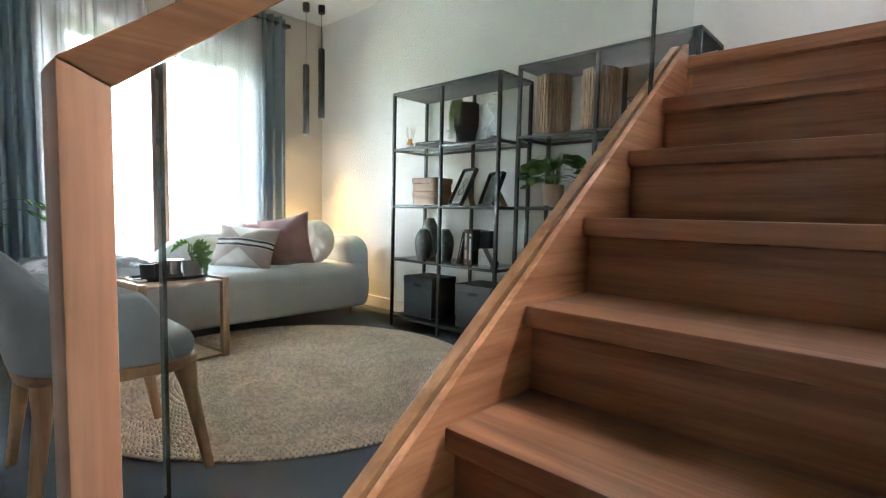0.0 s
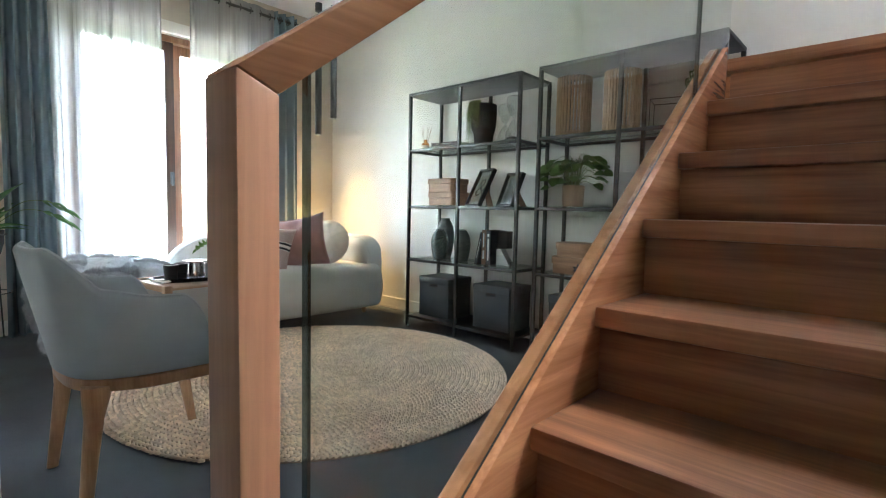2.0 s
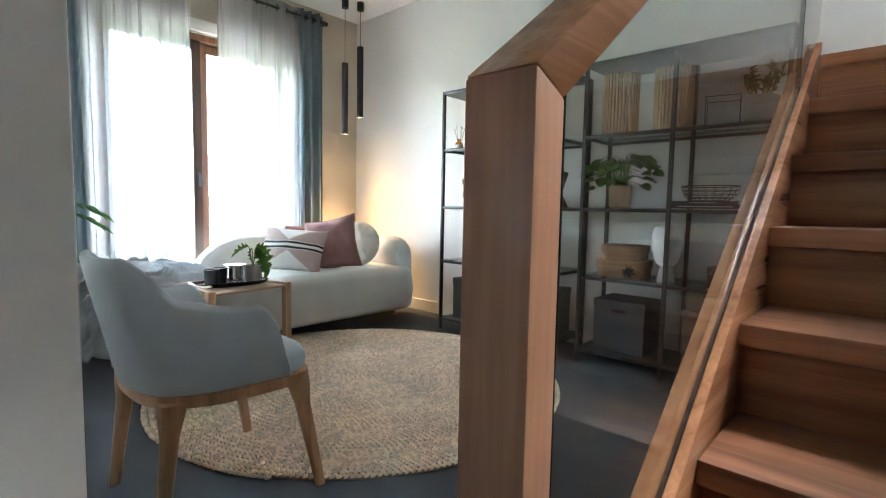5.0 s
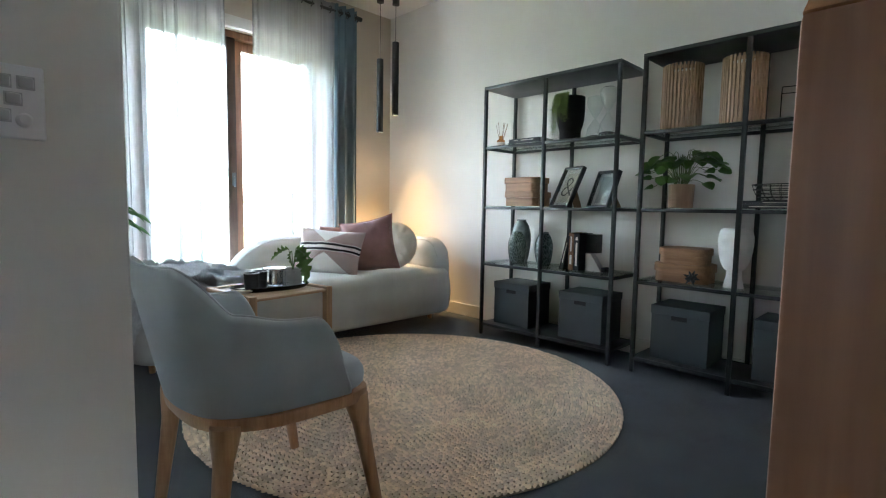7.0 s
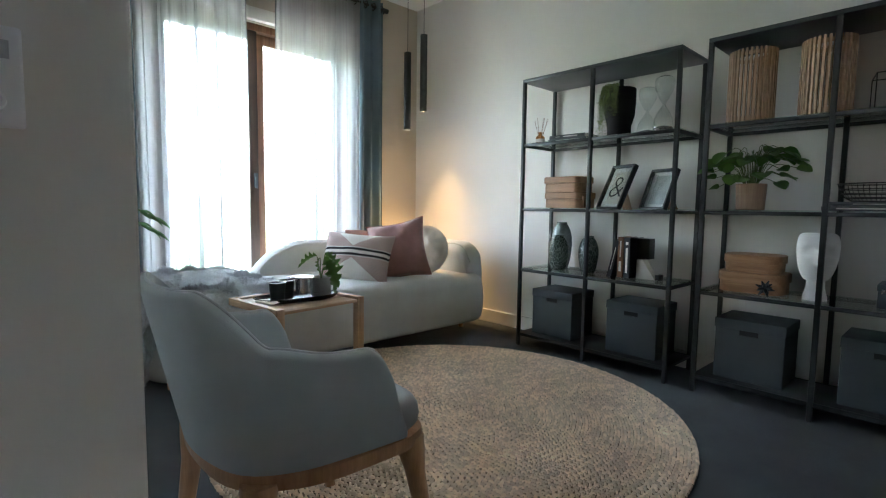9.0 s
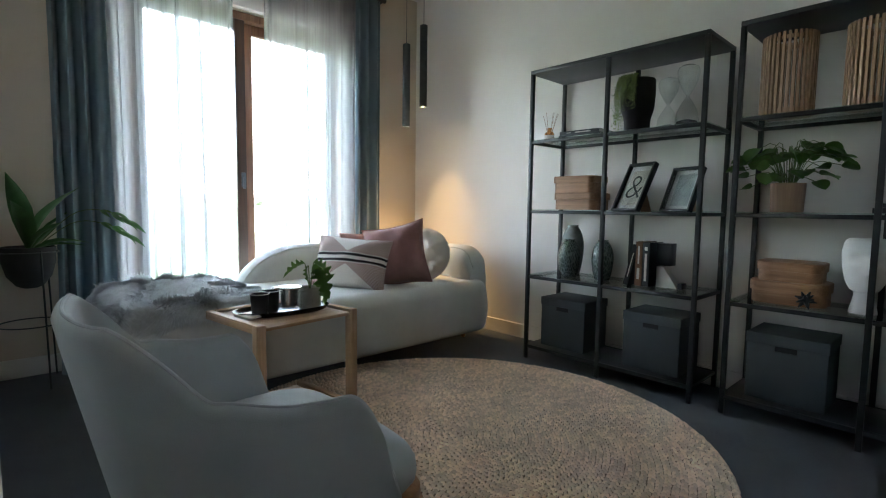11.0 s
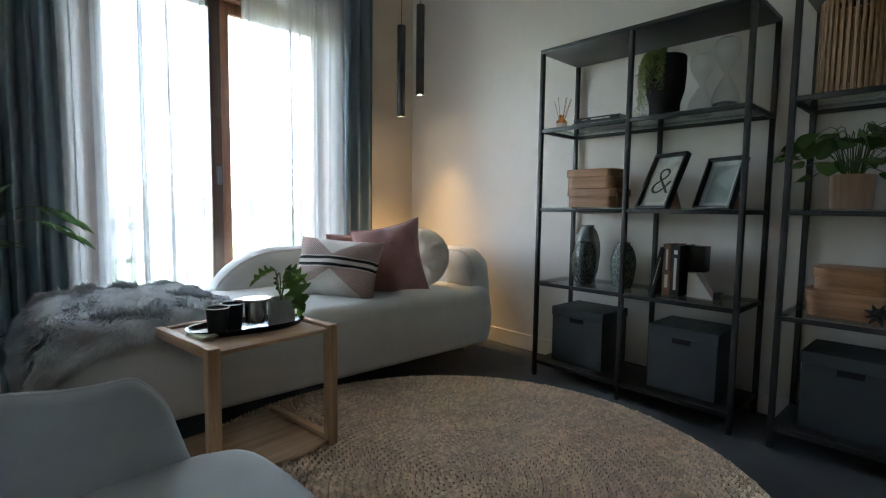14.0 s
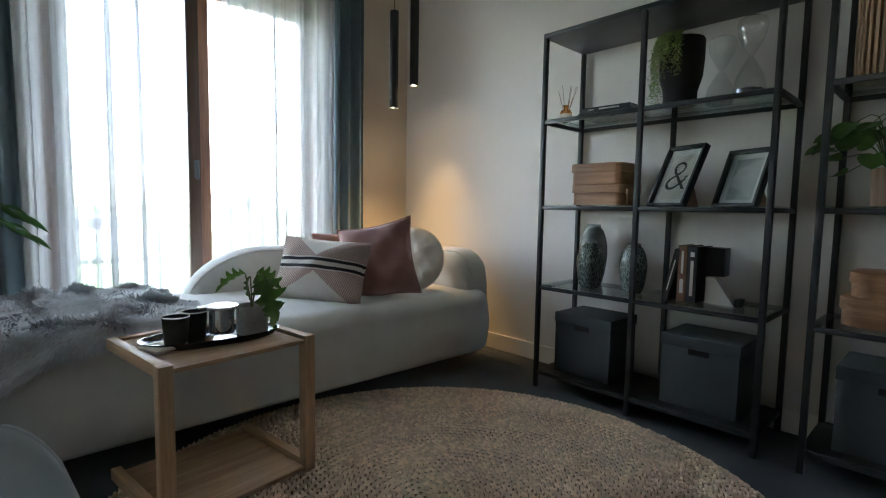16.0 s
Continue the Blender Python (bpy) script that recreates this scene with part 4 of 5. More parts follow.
# leaves ----------------------------------------------------------
LEAF = leafy("green_leaf", (0.06, 0.13, 0.03), 0.22)
TRAYLEAF = leafy("young_leaf", (0.05, 0.105, 0.02), 0.25)
LEAFDARK = leafy("dark_green_leaf", (0.03, 0.085, 0.025), 0.15)
STEM = plain("green_stem", (0.09, 0.13, 0.04), 0.6, relief=0.1)
SOIL = plain("potting_soil", (0.035, 0.025, 0.018), 0.95, var=0.3, scale=60, fine=200, relief=0.9, depth=0.004)


def leaf_mesh(name, outline, cup_depth, droop, mat):
    """A blade along +y from the stalk: outline gives (distance along, half width)."""
    verts, faces = [], []
    cols = 5
    for y, w in outline:
        for c in range(cols):
            u = 2 * c / (cols - 1) - 1
            verts.append((u * w, y, cup_depth * (abs(u) ** 1.5) * w * 2 - droop * y * y))
    for j in range(len(outline) - 1):
        for c in range(cols - 1):
            a = j * cols + c
            faces.append((a, a + 1, a + cols + 1, a + cols))
    me = bpy.data.meshes.new(name)
    me.from_pydata(verts, [], faces)
    me.shade_smooth()
    me.materials.append(mat)
    return me


def aim(p, d, roll=0.0, size=1.0):
    """A pose at p with local +y along d."""
    d = Vector(d).normalized()
    x = d.cross(Vector((0, 0, 1)))
    x = x.normalized() if x.length > 0.01 else Vector((1, 0, 0))
    z = x.cross(d)
    return Matrix.Translation(p) @ Matrix((x, d, z)).transposed().to_4x4() @ Matrix.Rotation(roll, 4, "Y") @ Matrix.Scale(size, 4)


# small plant on the tray: two scalloped, yellow-tipped leaves
frond = leaf_mesh("leaf", [(0, 0.002), (0.008, 0.014), (0.014, 0.02), (0.019, 0.009), (0.024, 0.012), (0.032, 0.029), (0.037, 0.026), (0.041, 0.01), (0.046, 0.013), (0.055, 0.03), (0.06, 0.025), (0.064, 0.009), (0.07, 0.012), (0.079, 0.022), (0.084, 0.016), (0.088, 0.007), (0.096, 0.010), (0.104, 0.006), (0.11, 0.001)], 0.3, 5.5, TRAYLEAF)
tp = thing("potted_plant", "small grey pot with a young split-leaf plant", "plant", pose(-0.145, -1.383, TOP + 0.007))
part("pot", lathe([(0.045, 0), (0.049, 0.003), (0.0505, 0.094), (0.049, 0.096), (0.045, 0.093), (0.044, 0.07), (0.001, 0.069)], 30), CONCRETE, tp, "ribbed grey concrete pot")
part("soil", lathe([(0.044, 0.069), (0.03, 0.079), (0.001, 0.082)], 20), SOIL, tp)
for p1, d, s in (((-0.015, -0.015, 0.2), (-0.62, -0.7, -0.12), 0.72), ((0.012, 0.012, 0.195), (0.45, 0.42, -0.78), 1.3), ((0.03, 0.01, 0.175), (0.7, 0.2, -0.65), 0.95), ((0.0, 0.02, 0.205), (0.45, 0.75, -0.3), 0.75), ((-0.01, 0.0, 0.19), (0.1, -0.5, -0.75), 0.6)):
    part("stem", tube(spline([(0, 0, 0.07), (p1[0] * 0.3, p1[1] * 0.3, 0.12), p1], 8), 0.0022, 6), STEM, tp)
    placed("leaf", frond, tp, aim(p1, d, 0.5, s * 1.2) @ Matrix.Diagonal((1.45, 1, 1, 1)))

# ---------------------------------------------------------------- things on the first shelf unit
AMBER = clear_glass("amber_glass", (0.75, 0.3, 0.06), 0.02, 1.45)
PAPER = plain("paper", (0.62, 0.58, 0.52), 0.9, var=0.05, relief=0.1)
REED = plain("rattan_reed", (0.22, 0.12, 0.06), 0.8, relief=0.1)
diff = thing("reed_diffuser", "small amber reed diffuser bottle with a paper label", "diffuser", pose(0.055, 0.13, SH["a"]))
part("bottle", lathe([(0.026, 0), (0.029, 0.003), (0.029, 0.045), (0.024, 0.054), (0.013, 0.058), (0.013, 0.072), (0.015, 0.073), (0.015, 0.08), (0.01, 0.08)], 26), AMBER, diff)
part("paper_label", lathe([(0.0294, 0.012), (0.0296, 0.012), (0.0296, 0.036), (0.0294, 0.036)], 26, cap=False), PAPER, diff, "blank cream label")
for dx, dy in ((-0.055, 0.01), (-0.012, -0.02), (0.02, 0.015), (0.03, -0.01), (0.045, 0.012), (0.06, 0.0)):
    part("reed", tube([(dx * 0.05, dy * 0.1, 0.012), (dx, dy, 0.18 - abs(dx) * 0.35)], 0.0013, 5), REED, diff)


def book(m, size, cover, label, group, bars=(), page=PAPER):
    """A closed book: local x its width, y its height, z its thickness; spine at -x. bars: pale lines of title on the spine."""
    w, h, t = size
    b = thing("book", label, "book", m, group)
    bm = box(0, w, 0, h, 0, 0.0025, 0.0008)
    box(0, w, 0, h, t - 0.0025, t, 0.0008, bm=bm)
    box(-0.0005, 0.0025, 0, h, 0.0026, t - 0.0026, 0.0008, bm=bm)
    part("cover", bm, cover, b)
    part("pages", box(0.003, w - 0.004, 0.003, h - 0.003, 0.0027, t - 0.0027), page, b, "cream page block")
    for y0, y1, k in bars:
        part("spine_lettering", box(-0.0012, -0.0006, y0 * h, y1 * h, t * (0.5 - k), t * (0.5 + k)), PAPER, b, "pale unreadable lettering")
    return b


BK1 = plain("black_book_cloth", (0.02, 0.021, 0.024), 0.6, var=0.15, fine=300, relief=0.3)
BK2 = plain("charcoal_book_cloth", (0.045, 0.05, 0.055), 0.65, var=0.15, fine=300, relief=0.3)
BK3 = plain("brown_book_cloth", (0.17, 0.085, 0.04), 0.6, var=0.3, scale=18, fine=300, relief=0.3)
# spines of lying books look along -y
book(pose(0.415, 0.095, SH["a"], 0, 0, 90), (0.19, 0.27, 0.02), BK2, "charcoal hardback lying at the bottom of a pile", "books on the top shelf", [(0.15, 0.8, 0.1)])
book(pose(0.405, 0.10, SH["a"] + 0.0202, 0, 0, 92), (0.175, 0.25, 0.022), BK1, "black hardback lying on another book", "books on the top shelf", [(0.2, 0.6, 0.14), (0.7, 0.82, 0.1)])

# black planter with trailing foliage
MATTBLACK = plain("matt_black_clay", (0.017, 0.018, 0.02), 0.8, var=0.25, scale=15, fine=150, relief=0.35)
pl = thing("planter", "matt black planter with a trailing string plant", "plant", pose(0.60, 0.15, SH["a"]))
part("pot", lathe([(0.058, 0), (0.066, 0.004), (0.066, 0.06), (0.07, 0.075), (0.083, 0.12), (0.088, 0.2), (0.087, 0.27), (0.083, 0.275), (0.078, 0.268), (0.076, 0.24), (0.001, 0.238)], 36), MATTBLACK, pl)
part("brow", rings([[(-0.055 + 0.11 * i / 10, -0.082 - 0.012 * math.sin(math.pi * i / 10) + 0.012 * (1 - k), 0.17 + 0.018 * math.cos(a) + 0.0 * k) for a in (0, 1.57, 3.14, 4.71) for k in (0,)] for i in range(11)]), MATTBLACK, pl)
rng = random.Random(12)
verts, faces = [], []
for k in range(96):
    a = rng.uniform(2.0, 5.0)
    ca, sa = math.cos(a), math.sin(a)
    drop = rng.uniform(0.05, 0.25) * (1.0 if math.cos(a) < -0.45 else 0.62)
    p0 = Vector((0.05 * ca, 0.05 * sa, 0.262))
    line = spline([p0, (0.085 * ca, 0.085 * sa, 0.288), (0.103 * ca, 0.100 * sa, 0.262), ((0.108 + rng.uniform(0, 0.012)) * ca, 0.106 * sa, 0.262 - drop * 0.6), ((0.106 + rng.uniform(0, 0.02)) * ca, 0.104 * sa, 0.262 - drop)], 26)
    for p in line:
        for s in range(2):
            q = p + Vector((rng.gauss(0, 0.006), rng.gauss(0, 0.006), rng.gauss(0, 0.003)))
            d = Vector((rng.gauss(0, 1), rng.gauss(0, 1), rng.gauss(-0.3, 0.7))).normalized()
            e = d.cross(Vector((0.3, 0.2, 1))).normalized()
            f = d.cross(e)
            c = len(verts)
            L, W = rng.uniform(0.007, 0.011), 0.0035
            verts += [q, q + d * L * 0.5 + e * W, q + d * L, q + d * L * 0.5 - e * W, q + d * L * 0.5 + f * 0.002]
            faces += [(c, c + 1, c + 4), (c + 1, c + 2, c + 4), (c + 2, c + 3, c + 4), (c + 3, c, c + 4)]
me = bpy.data.meshes.new("trailing_leaves")
me.from_pydata([tuple(v) for v in verts], [], faces)
me.materials.append(plain("yellow_green_leaf", (0.16, 0.22, 0.05), 0.5, var=0.35, scale=20, relief=0, island=0.4))
tagged(placed("trailing_leaves", me, pl, Matrix()), kind="stuff")
part("soil", lathe([(0.075, 0.24), (0.06, 0.252), (0.001, 0.256)], 20), SOIL, pl)

SAND = plain("dark_sand", (0.03, 0.032, 0.035), 0.9, var=0.3, scale=90, relief=0.4)


def hourglass(x, y, lean, h):
    g = thing("hourglass", "tall clear glass hourglass with dark sand", "hourglass", pose(x, y, SH["a"], 0, 0, lean), group="pair of hourglasses")
    prof = [(0.001, 0.0), (0.046, 0.0), (0.053, 0.006), (0.055, 0.03), (0.047, 0.075), (0.025, 0.118), (0.008, 0.145), (0.008, 0.152), (0.025, 0.18), (0.045, 0.222), (0.052, 0.262), (0.046, 0.287), (0.03, 0.296), (0.001, 0.298)]
    part("glass", lathe([(r, z * h / 0.298) for r, z in prof], 36, cap=False), THINGLASS, g, "clear blown glass")
    part("sand", lathe([(0.044, 0.004), (0.05, 0.012), (0.047, 0.026), (0.02, 0.034), (0.001, 0.036)], 28), SAND, g, "dark sand at the bottom")


hourglass(0.735, 0.215, 0, 0.275)
hourglass(0.865, 0.13, 0, 0.298)

# oval chip boxes
CHIP = wood("bentwood_veneer", (0.24, 0.12, 0.055), (0.43, 0.24, 0.125), "x", 0.5, 0.5)


def chip_box(x0, x1, y0, y1, z0, h, lid_h, r, label, group):
    b = thing("chip_box", label, "box", pose(0, 0, z0), group)
    k = 0.006
    part("body", rings([[(x, y, z) for x, y in rounded(x0 + k, x1 - k, y0 + k, y1 - k, r, 8)] for z in (0, 0.001, h - lid_h)]), CHIP, b)
    part("lid", rings([[(x, y, z) for x, y in rounded(x0 + o, x1 - o, y0 + o, y1 - o, r, 8)] for o, z in ((0.0, h - lid_h + 0.001), (0, h - 0.003), (0.003, h))]), CHIP, b)
    return b


chip_box(0.125, 0.405, 0.075, 0.285, SH["b"], 0.098, 0.04, 0.04, "rounded bentwood box with a close lid", "stacked bentwood boxes")
chip_box(0.115, 0.390, 0.08, 0.28, SH["b"] + 0.0985, 0.098, 0.04, 0.04, "rounded bentwood box stacked on another", "stacked bentwood boxes")
part_tab = thing("cord_tassel", "small tan cord tassel hanging on the boxes", "tassel", pose(0.408, 0.12, SH["b"]))
part("tassel", box(0.0, 0.012, -0.03, 0.012, 0.05, 0.075, 0.004), CHIP, part_tab)
part("tassel", box(0.0, 0.008, -0.02, 0.008, 0.0, 0.052, 0.003), CHIP, part_tab)


# leaning picture frames
MATBOARD = plain("white_mat_board", (0.72, 0.72, 0.71), 0.8, var=0.02, relief=0.05)
EASEL = plain("brown_easel_card", (0.2, 0.12, 0.07), 0.8, relief=0.2)
INK = plain("black_ink", (0.02, 0.02, 0.022), 0.7, relief=0)


def picture_frame(x, y, w, h, lean, sign):
    f = thing("picture_frame", "black box frame leaning back on its easel", "picture frame", pose(x, y, SH["b"] + 0.001, 0, 0, -22) @ pose(0, 0, 0.0, -lean, 0, 0), group="leaning picture frames")
    t, d = 0.011, 0.03
    bm = box(0, w, 0, d, 0, t, 0.0015)
    box(0, w, 0, d, h - t, h, 0.0015, bm=bm)
    box(0, t, 0, d, t, h - t, 0.0015, bm=bm)
    box(w - t, w, 0, d, t, h - t, 0.0015, bm=bm)
    part("frame", bm, BLACKSHEET, f)
    part("mat_board", box(t, w - t, d - 0.008, d - 0.004, t, h - t), MATBOARD, f, "white backing board")
    g = part("pane", box(t, w - t, 0.004, 0.0055, t, h - t), THINGLASS, f, smooth=False)
    g.visible_shadow = False
    if sign:
        data = bpy.data.curves.new("ampersand", "FONT")
        data.body, data.size, data.align_x, data.align_y, data.extrude = sign, 0.2, "CENTER", "CENTER", 0.0004
        data.offset = -0.0035
        data.materials.append(INK)
        o = new("printed_sign", data)
        o.parent = f
        o.matrix_local = Matrix.Translation((w / 2, d - 0.0088, h * 0.5)) @ Matrix.Rotation(radians(90), 4, "X")
        part("print_sheet", box(w * 0.2, w * 0.8, d - 0.0087, d - 0.0083, h * 0.14, h * 0.86), PAPER, f, "white sheet with a printed ampersand")
    else:
        part("print_sheet", box(w * 0.2, w * 0.8, d - 0.0087, d - 0.0083, h * 0.14, h * 0.86), plain("pale_print", (0.42, 0.45, 0.44), 0.7, var=0.2, scale=20, relief=0), f, "pale grey print")
    part("easel_leg", rings([[(w * 0.3, d, h * 0.62), (w * 0.7, d, h * 0.62), (w * 0.7, d + 0.003, h * 0.62), (w * 0.3, d + 0.003, h * 0.62)],
                             [(w * 0.3, d + 0.12, 0.055), (w * 0.7, d + 0.12, 0.055), (w * 0.7, d + 0.123, 0.055), (w * 0.3, d + 0.123, 0.055)]]), EASEL, f, "brown card easel leg")


picture_frame(0.514, 0.066, 0.188, 0.28, 25, "&")
picture_frame(0.768, 0.088, 0.18, 0.235, 21, "")

# patterned vases
m, n, l, p = nodes_of("reactive_glaze")
v1 = n.new("ShaderNodeTexVoronoi")
v1.feature = "DISTANCE_TO_EDGE"
v1.inputs["Scale"].default_value = 105
co, mp = n.new("ShaderNodeTexCoord"), n.new("ShaderNodeMapping")
mp.inputs["Scale"].default_value = (1, 1, 0.32)
nz = noise_tex(n, l, 9, 4)
l.new(co.outputs["Object"], mp.inputs[0])
l.new(mp.outputs[0], v1.inputs["Vector"])
r = ramp(n, [(0.03, (0.22, 0.26, 0.24)), (0.12, (0.07, 0.095, 0.085)), (0.5, (0.028, 0.044, 0.038))])
l.new(v1.outputs["Distance"], r.inputs[0])
l.new(r.outputs[0], p.inputs["Base Color"])
p.inputs["Roughness"].default_value = 0.14
l.new(bump(n, l, v1.outputs["Distance"], 0.5, 0.004), p.inputs["Normal"])
VASE = m
VASEPALE = plain("grey_green_glaze", (0.23, 0.265, 0.26), 0.2, var=0.3, scale=25, fine=80, relief=0.3)


def vase(x, y, h, r, mat, label):
    k = h / 0.22
    prof = [(0.6, 0.0), (0.68, 0.004), (0.84, 0.035), (0.97, 0.085), (1.0, 0.115), (0.97, 0.145), (0.84, 0.175), (0.66, 0.198), (0.5, 0.208), (0.46, 0.212), (0.48, 0.22), (0.4, 0.22), (0.38, 0.2)]
    v = thing("vase", label, "vase", pose(x, y, SH["c"]), group="group of glazed vases")
    part("body", lathe([(r * a, z * k) for a, z in prof], 36), mat, v)


vase(0.225, 0.13, 0.222, 0.066, VASE, "dark green cracked-glaze bottle vase on a glass shelf")
vase(0.165, 0.255, 0.305, 0.07, VASEPALE, "taller grey-green glazed vase behind another")
vase(0.432, 0.15, 0.228, 0.061, VASE, "dark green cracked-glaze vase standing alone")

# standing books with a wedge bookend; spines look along -y
for x, t, h, w, c, tilt, bars, lab in ((0.585, 0.028, 0.225, 0.16, BK1, 13, [(0.2, 0.8, 0.08)], "black paperback leaning against its neighbours"),
                                       (0.650, 0.036, 0.235, 0.16, BK3, 0, [(0.15, 0.4, 0.2), (0.5, 0.9, 0.12)], "brown hardback standing on a glass shelf"),
                                       (0.688, 0.038, 0.232, 0.165, BK1, 0, [(0.12, 0.75, 0.16), (0.82, 0.9, 0.2)], "black hardback standing on a glass shelf")):
    base = Matrix.Translation((x, 0.10, SH["c"])) @ Matrix.Rotation(radians(tilt), 4, "Y")
    book(base @ Matrix(((0, 0, 1, 0), (1, 0, 0, 0), (0, 1, 0, 0), (0, 0, 0, 1))), (w, h, t), c, lab, "books with a bookend", bars)
be = thing("bookend", "black and white wedge bookend on a glass shelf", "bookend", pose(0.7275, 0.12, SH["c"]))
part("upright", box(0, 0.075, 0.06, 0.13, 0.11, 0.228, 0.002), BLACKSHEET, be)
part("upright", box(0, 0.02, 0.06, 0.13, 0.0, 0.1095, 0.002), BLACKSHEET, be)
part("wedge", rings([[(0.021, y, 0.0), (0.13, y, 0.0), (0.055, y, 0.1085), (0.021, y, 0.1085)] for y in (0.02, 0.075)]), GLAZE, be, "white wedge")
part("foot", box(0.131, 0.155, 0.02, 0.075, 0.0, 0.03, 0.002), BLACKSHEET, be)

# storage boxes
BOXCARD = plain("charcoal_card", (0.055, 0.069, 0.074), 0.7, var=0.12, scale=5, fine=350, relief=0.2)
SLOT = plain("slot_shade", (0.008, 0.009, 0.01), 0.8, relief=0)


def storage_box(x, y=0.0, group="charcoal storage boxes"):
    b = thing("storage_box", "charcoal card storage box with a lid", "storage box", pose(x, 0.07 + y, SH["d"] + 0.0005), group)
    w, d, h = 0.305, 0.265, 0.30
    bm = box(0.004, w - 0.004, 0.004, d - 0.004, 0, h - 0.02, 0.002)
    part("body", bm, BOXCARD, b)
    part("lid", box(0, w, 0, d, h - 0.048, h, 0.003), BOXCARD, b)
    # no hole is cut: a near-black plate paints the shade of the slot
    part("handle_slot", box(w / 2 - 0.04, w / 2 + 0.04, 0.0028, 0.0038, h - 0.072, h - 0.05), SLOT, b, "dark plate painted as the shade inside the handle opening")
    part("slot_rim", box(w / 2 - 0.043, w / 2 + 0.043, 0.0015, 0.0036, h - 0.0755, h - 0.0725, 0.0005), BLACK, b)
    return b


storage_box(0.072)
storage_box(0.608)
storage_box(1.2, 0.005)
storage_box(1.7, 0.005)

# ---------------------------------------------------------------- things on the second shelf unit
SLATWOOD = wood("lantern_slat", (0.36, 0.22, 0.125), (0.6, 0.41, 0.26), "z", 0.5, 0.5)


def slat_lantern(x, y, r, h):
    s = thing("slat_lantern", "round lantern of upright pale wooden slats", "lantern", pose(x, y, SH["a"]), group="pair of slatted lanterns")
    n = 32
    for k in range(n):
        a = 2 * math.pi * k / n
        o = part("slat", box(-0.005, 0.005, -0.0056, 0.0056, 0, h, 0.0015), SLATWOOD, s) if k == 0 else placed("slat", first.data, s, Matrix())
        if k == 0:
            first = o
        o.matrix_local = Matrix.Rotation(a, 4, "Z") @ Matrix.Translation((r - 0.008, 0, 0))
    for z in (0.012, h - 0.03):
        part("hoop", lathe([(r - 0.016, z), (r - 0.0145, z), (r - 0.0145, z + 0.018), (r - 0.016, z + 0.018), (r - 0.016, z)], 32, cap=False), SLATWOOD, s)
    part("base_disc", lathe([(0.001, 0.001), (r - 0.017, 0.001), (r - 0.017, 0.011), (0.001, 0.011)], 28), SLATWOOD, s)
    part("glass_insert", lathe([(0.045, 0.0112), (0.05, 0.014), (0.05, h * 0.86), (0.047, h * 0.86)], 24, cap=False), THINGLASS, s, "clear glass candle cylinder")


slat_lantern(1.272, 0.165, 0.105, 0.345)
slat_lantern(1.567, 0.165, 0.103, 0.335)
wc = thing("wire_cube", "black wire cube ornament on a glass shelf", "ornament", pose(1.742, 0.115, SH["a"], 0, 0, 12))
e = 0.155
for a in (0, 1):
    for b in (0, 1):
        part("wire", box(0, e, a * e - 0.002, a * e + 0.002, b * (e - 0.004), b * (e - 0.004) + 0.004), BLACK, wc)
        part("wire", box(a * e - 0.002, a * e + 0.002, 0.002, e - 0.002, b * (e - 0.004), b * (e - 0.004) + 0.004), BLACK, wc)
        part("wire", box(a * e - 0.002, a * e + 0.002, b * e - 0.002, b * e + 0.002, 0.004, e - 0.004), BLACK, wc)
tw = thing("potted_plant", "pale pot with a dark twiggy succulent", "plant", pose(1.975, 0.17, SH["a"]))
part("pot", lathe([(0.05, 0), (0.058, 0.004), (0.075, 0.06), (0.078, 0.13), (0.074, 0.132), (0.07, 0.12), (0.001, 0.118)], 30), CONCRETE, tw)
part("soil", lathe([(0.07, 0.118), (0.05, 0.124), (0.001, 0.126)], 18), SOIL, tw)
rng = random.Random(4)
bud = leaf_mesh("leaf", [(0, 0.002), (0.01, 0.008), (0.02, 0.009), (0.03, 0.004), (0.034, 0.001)], 0.3, 3, LEAFDARK)
for k in range(14):
    a, s = rng.uniform(0, 6.28), rng.uniform(0.03, 0.09)
    tip = Vector((s * math.cos(a), s * math.sin(a), rng.uniform(0.19, 0.27)))
    part("twig", tube(spline([(0.02 * math.cos(a), 0.02 * math.sin(a), 0.12), tip * 0.75, tip], 8), 0.003, 5), LEAFDARK, tw)
    for q in range(5):
        placed("leaf", bud, tw, aim(tip * (0.78 + 0.055 * q), (rng.gauss(0, 1), rng.gauss(0, 1), 0.5), rng.uniform(-1, 1), rng.uniform(0.8, 1.2)))

# pilea
PILEA = leafy("pilea_leaf", (0.062, 0.135, 0.03), 0.25)
POTCLAY = wood("turned_wood_pot", (0.27, 0.16, 0.1), (0.42, 0.28, 0.18), "z", 0.5, 0.5)
pi = thing("potted_plant", "round-leaved green plant in a tan pot", "plant", pose(1.305, 0.14, SH["b"]))
part("pot", lathe([(0.058, 0), (0.061, 0.002), (0.066, 0.123), (0.064, 0.126), (0.059, 0.124), (0.058, 0.11), (0.001, 0.108)], 32), POTCLAY, pi)
part("soil", lathe([(0.058, 0.108), (0.04, 0.114), (0.001, 0.116)], 20), SOIL, pi)
coin = leaf_mesh("leaf", [(-0.012, 0.006), (-0.006, 0.022), (0.006, 0.033), (0.022, 0.038), (0.038, 0.034), (0.05, 0.024), (0.057, 0.012), (0.06, 0.002)], 0.16, 3.0, PILEA)
rng = random.Random(21)
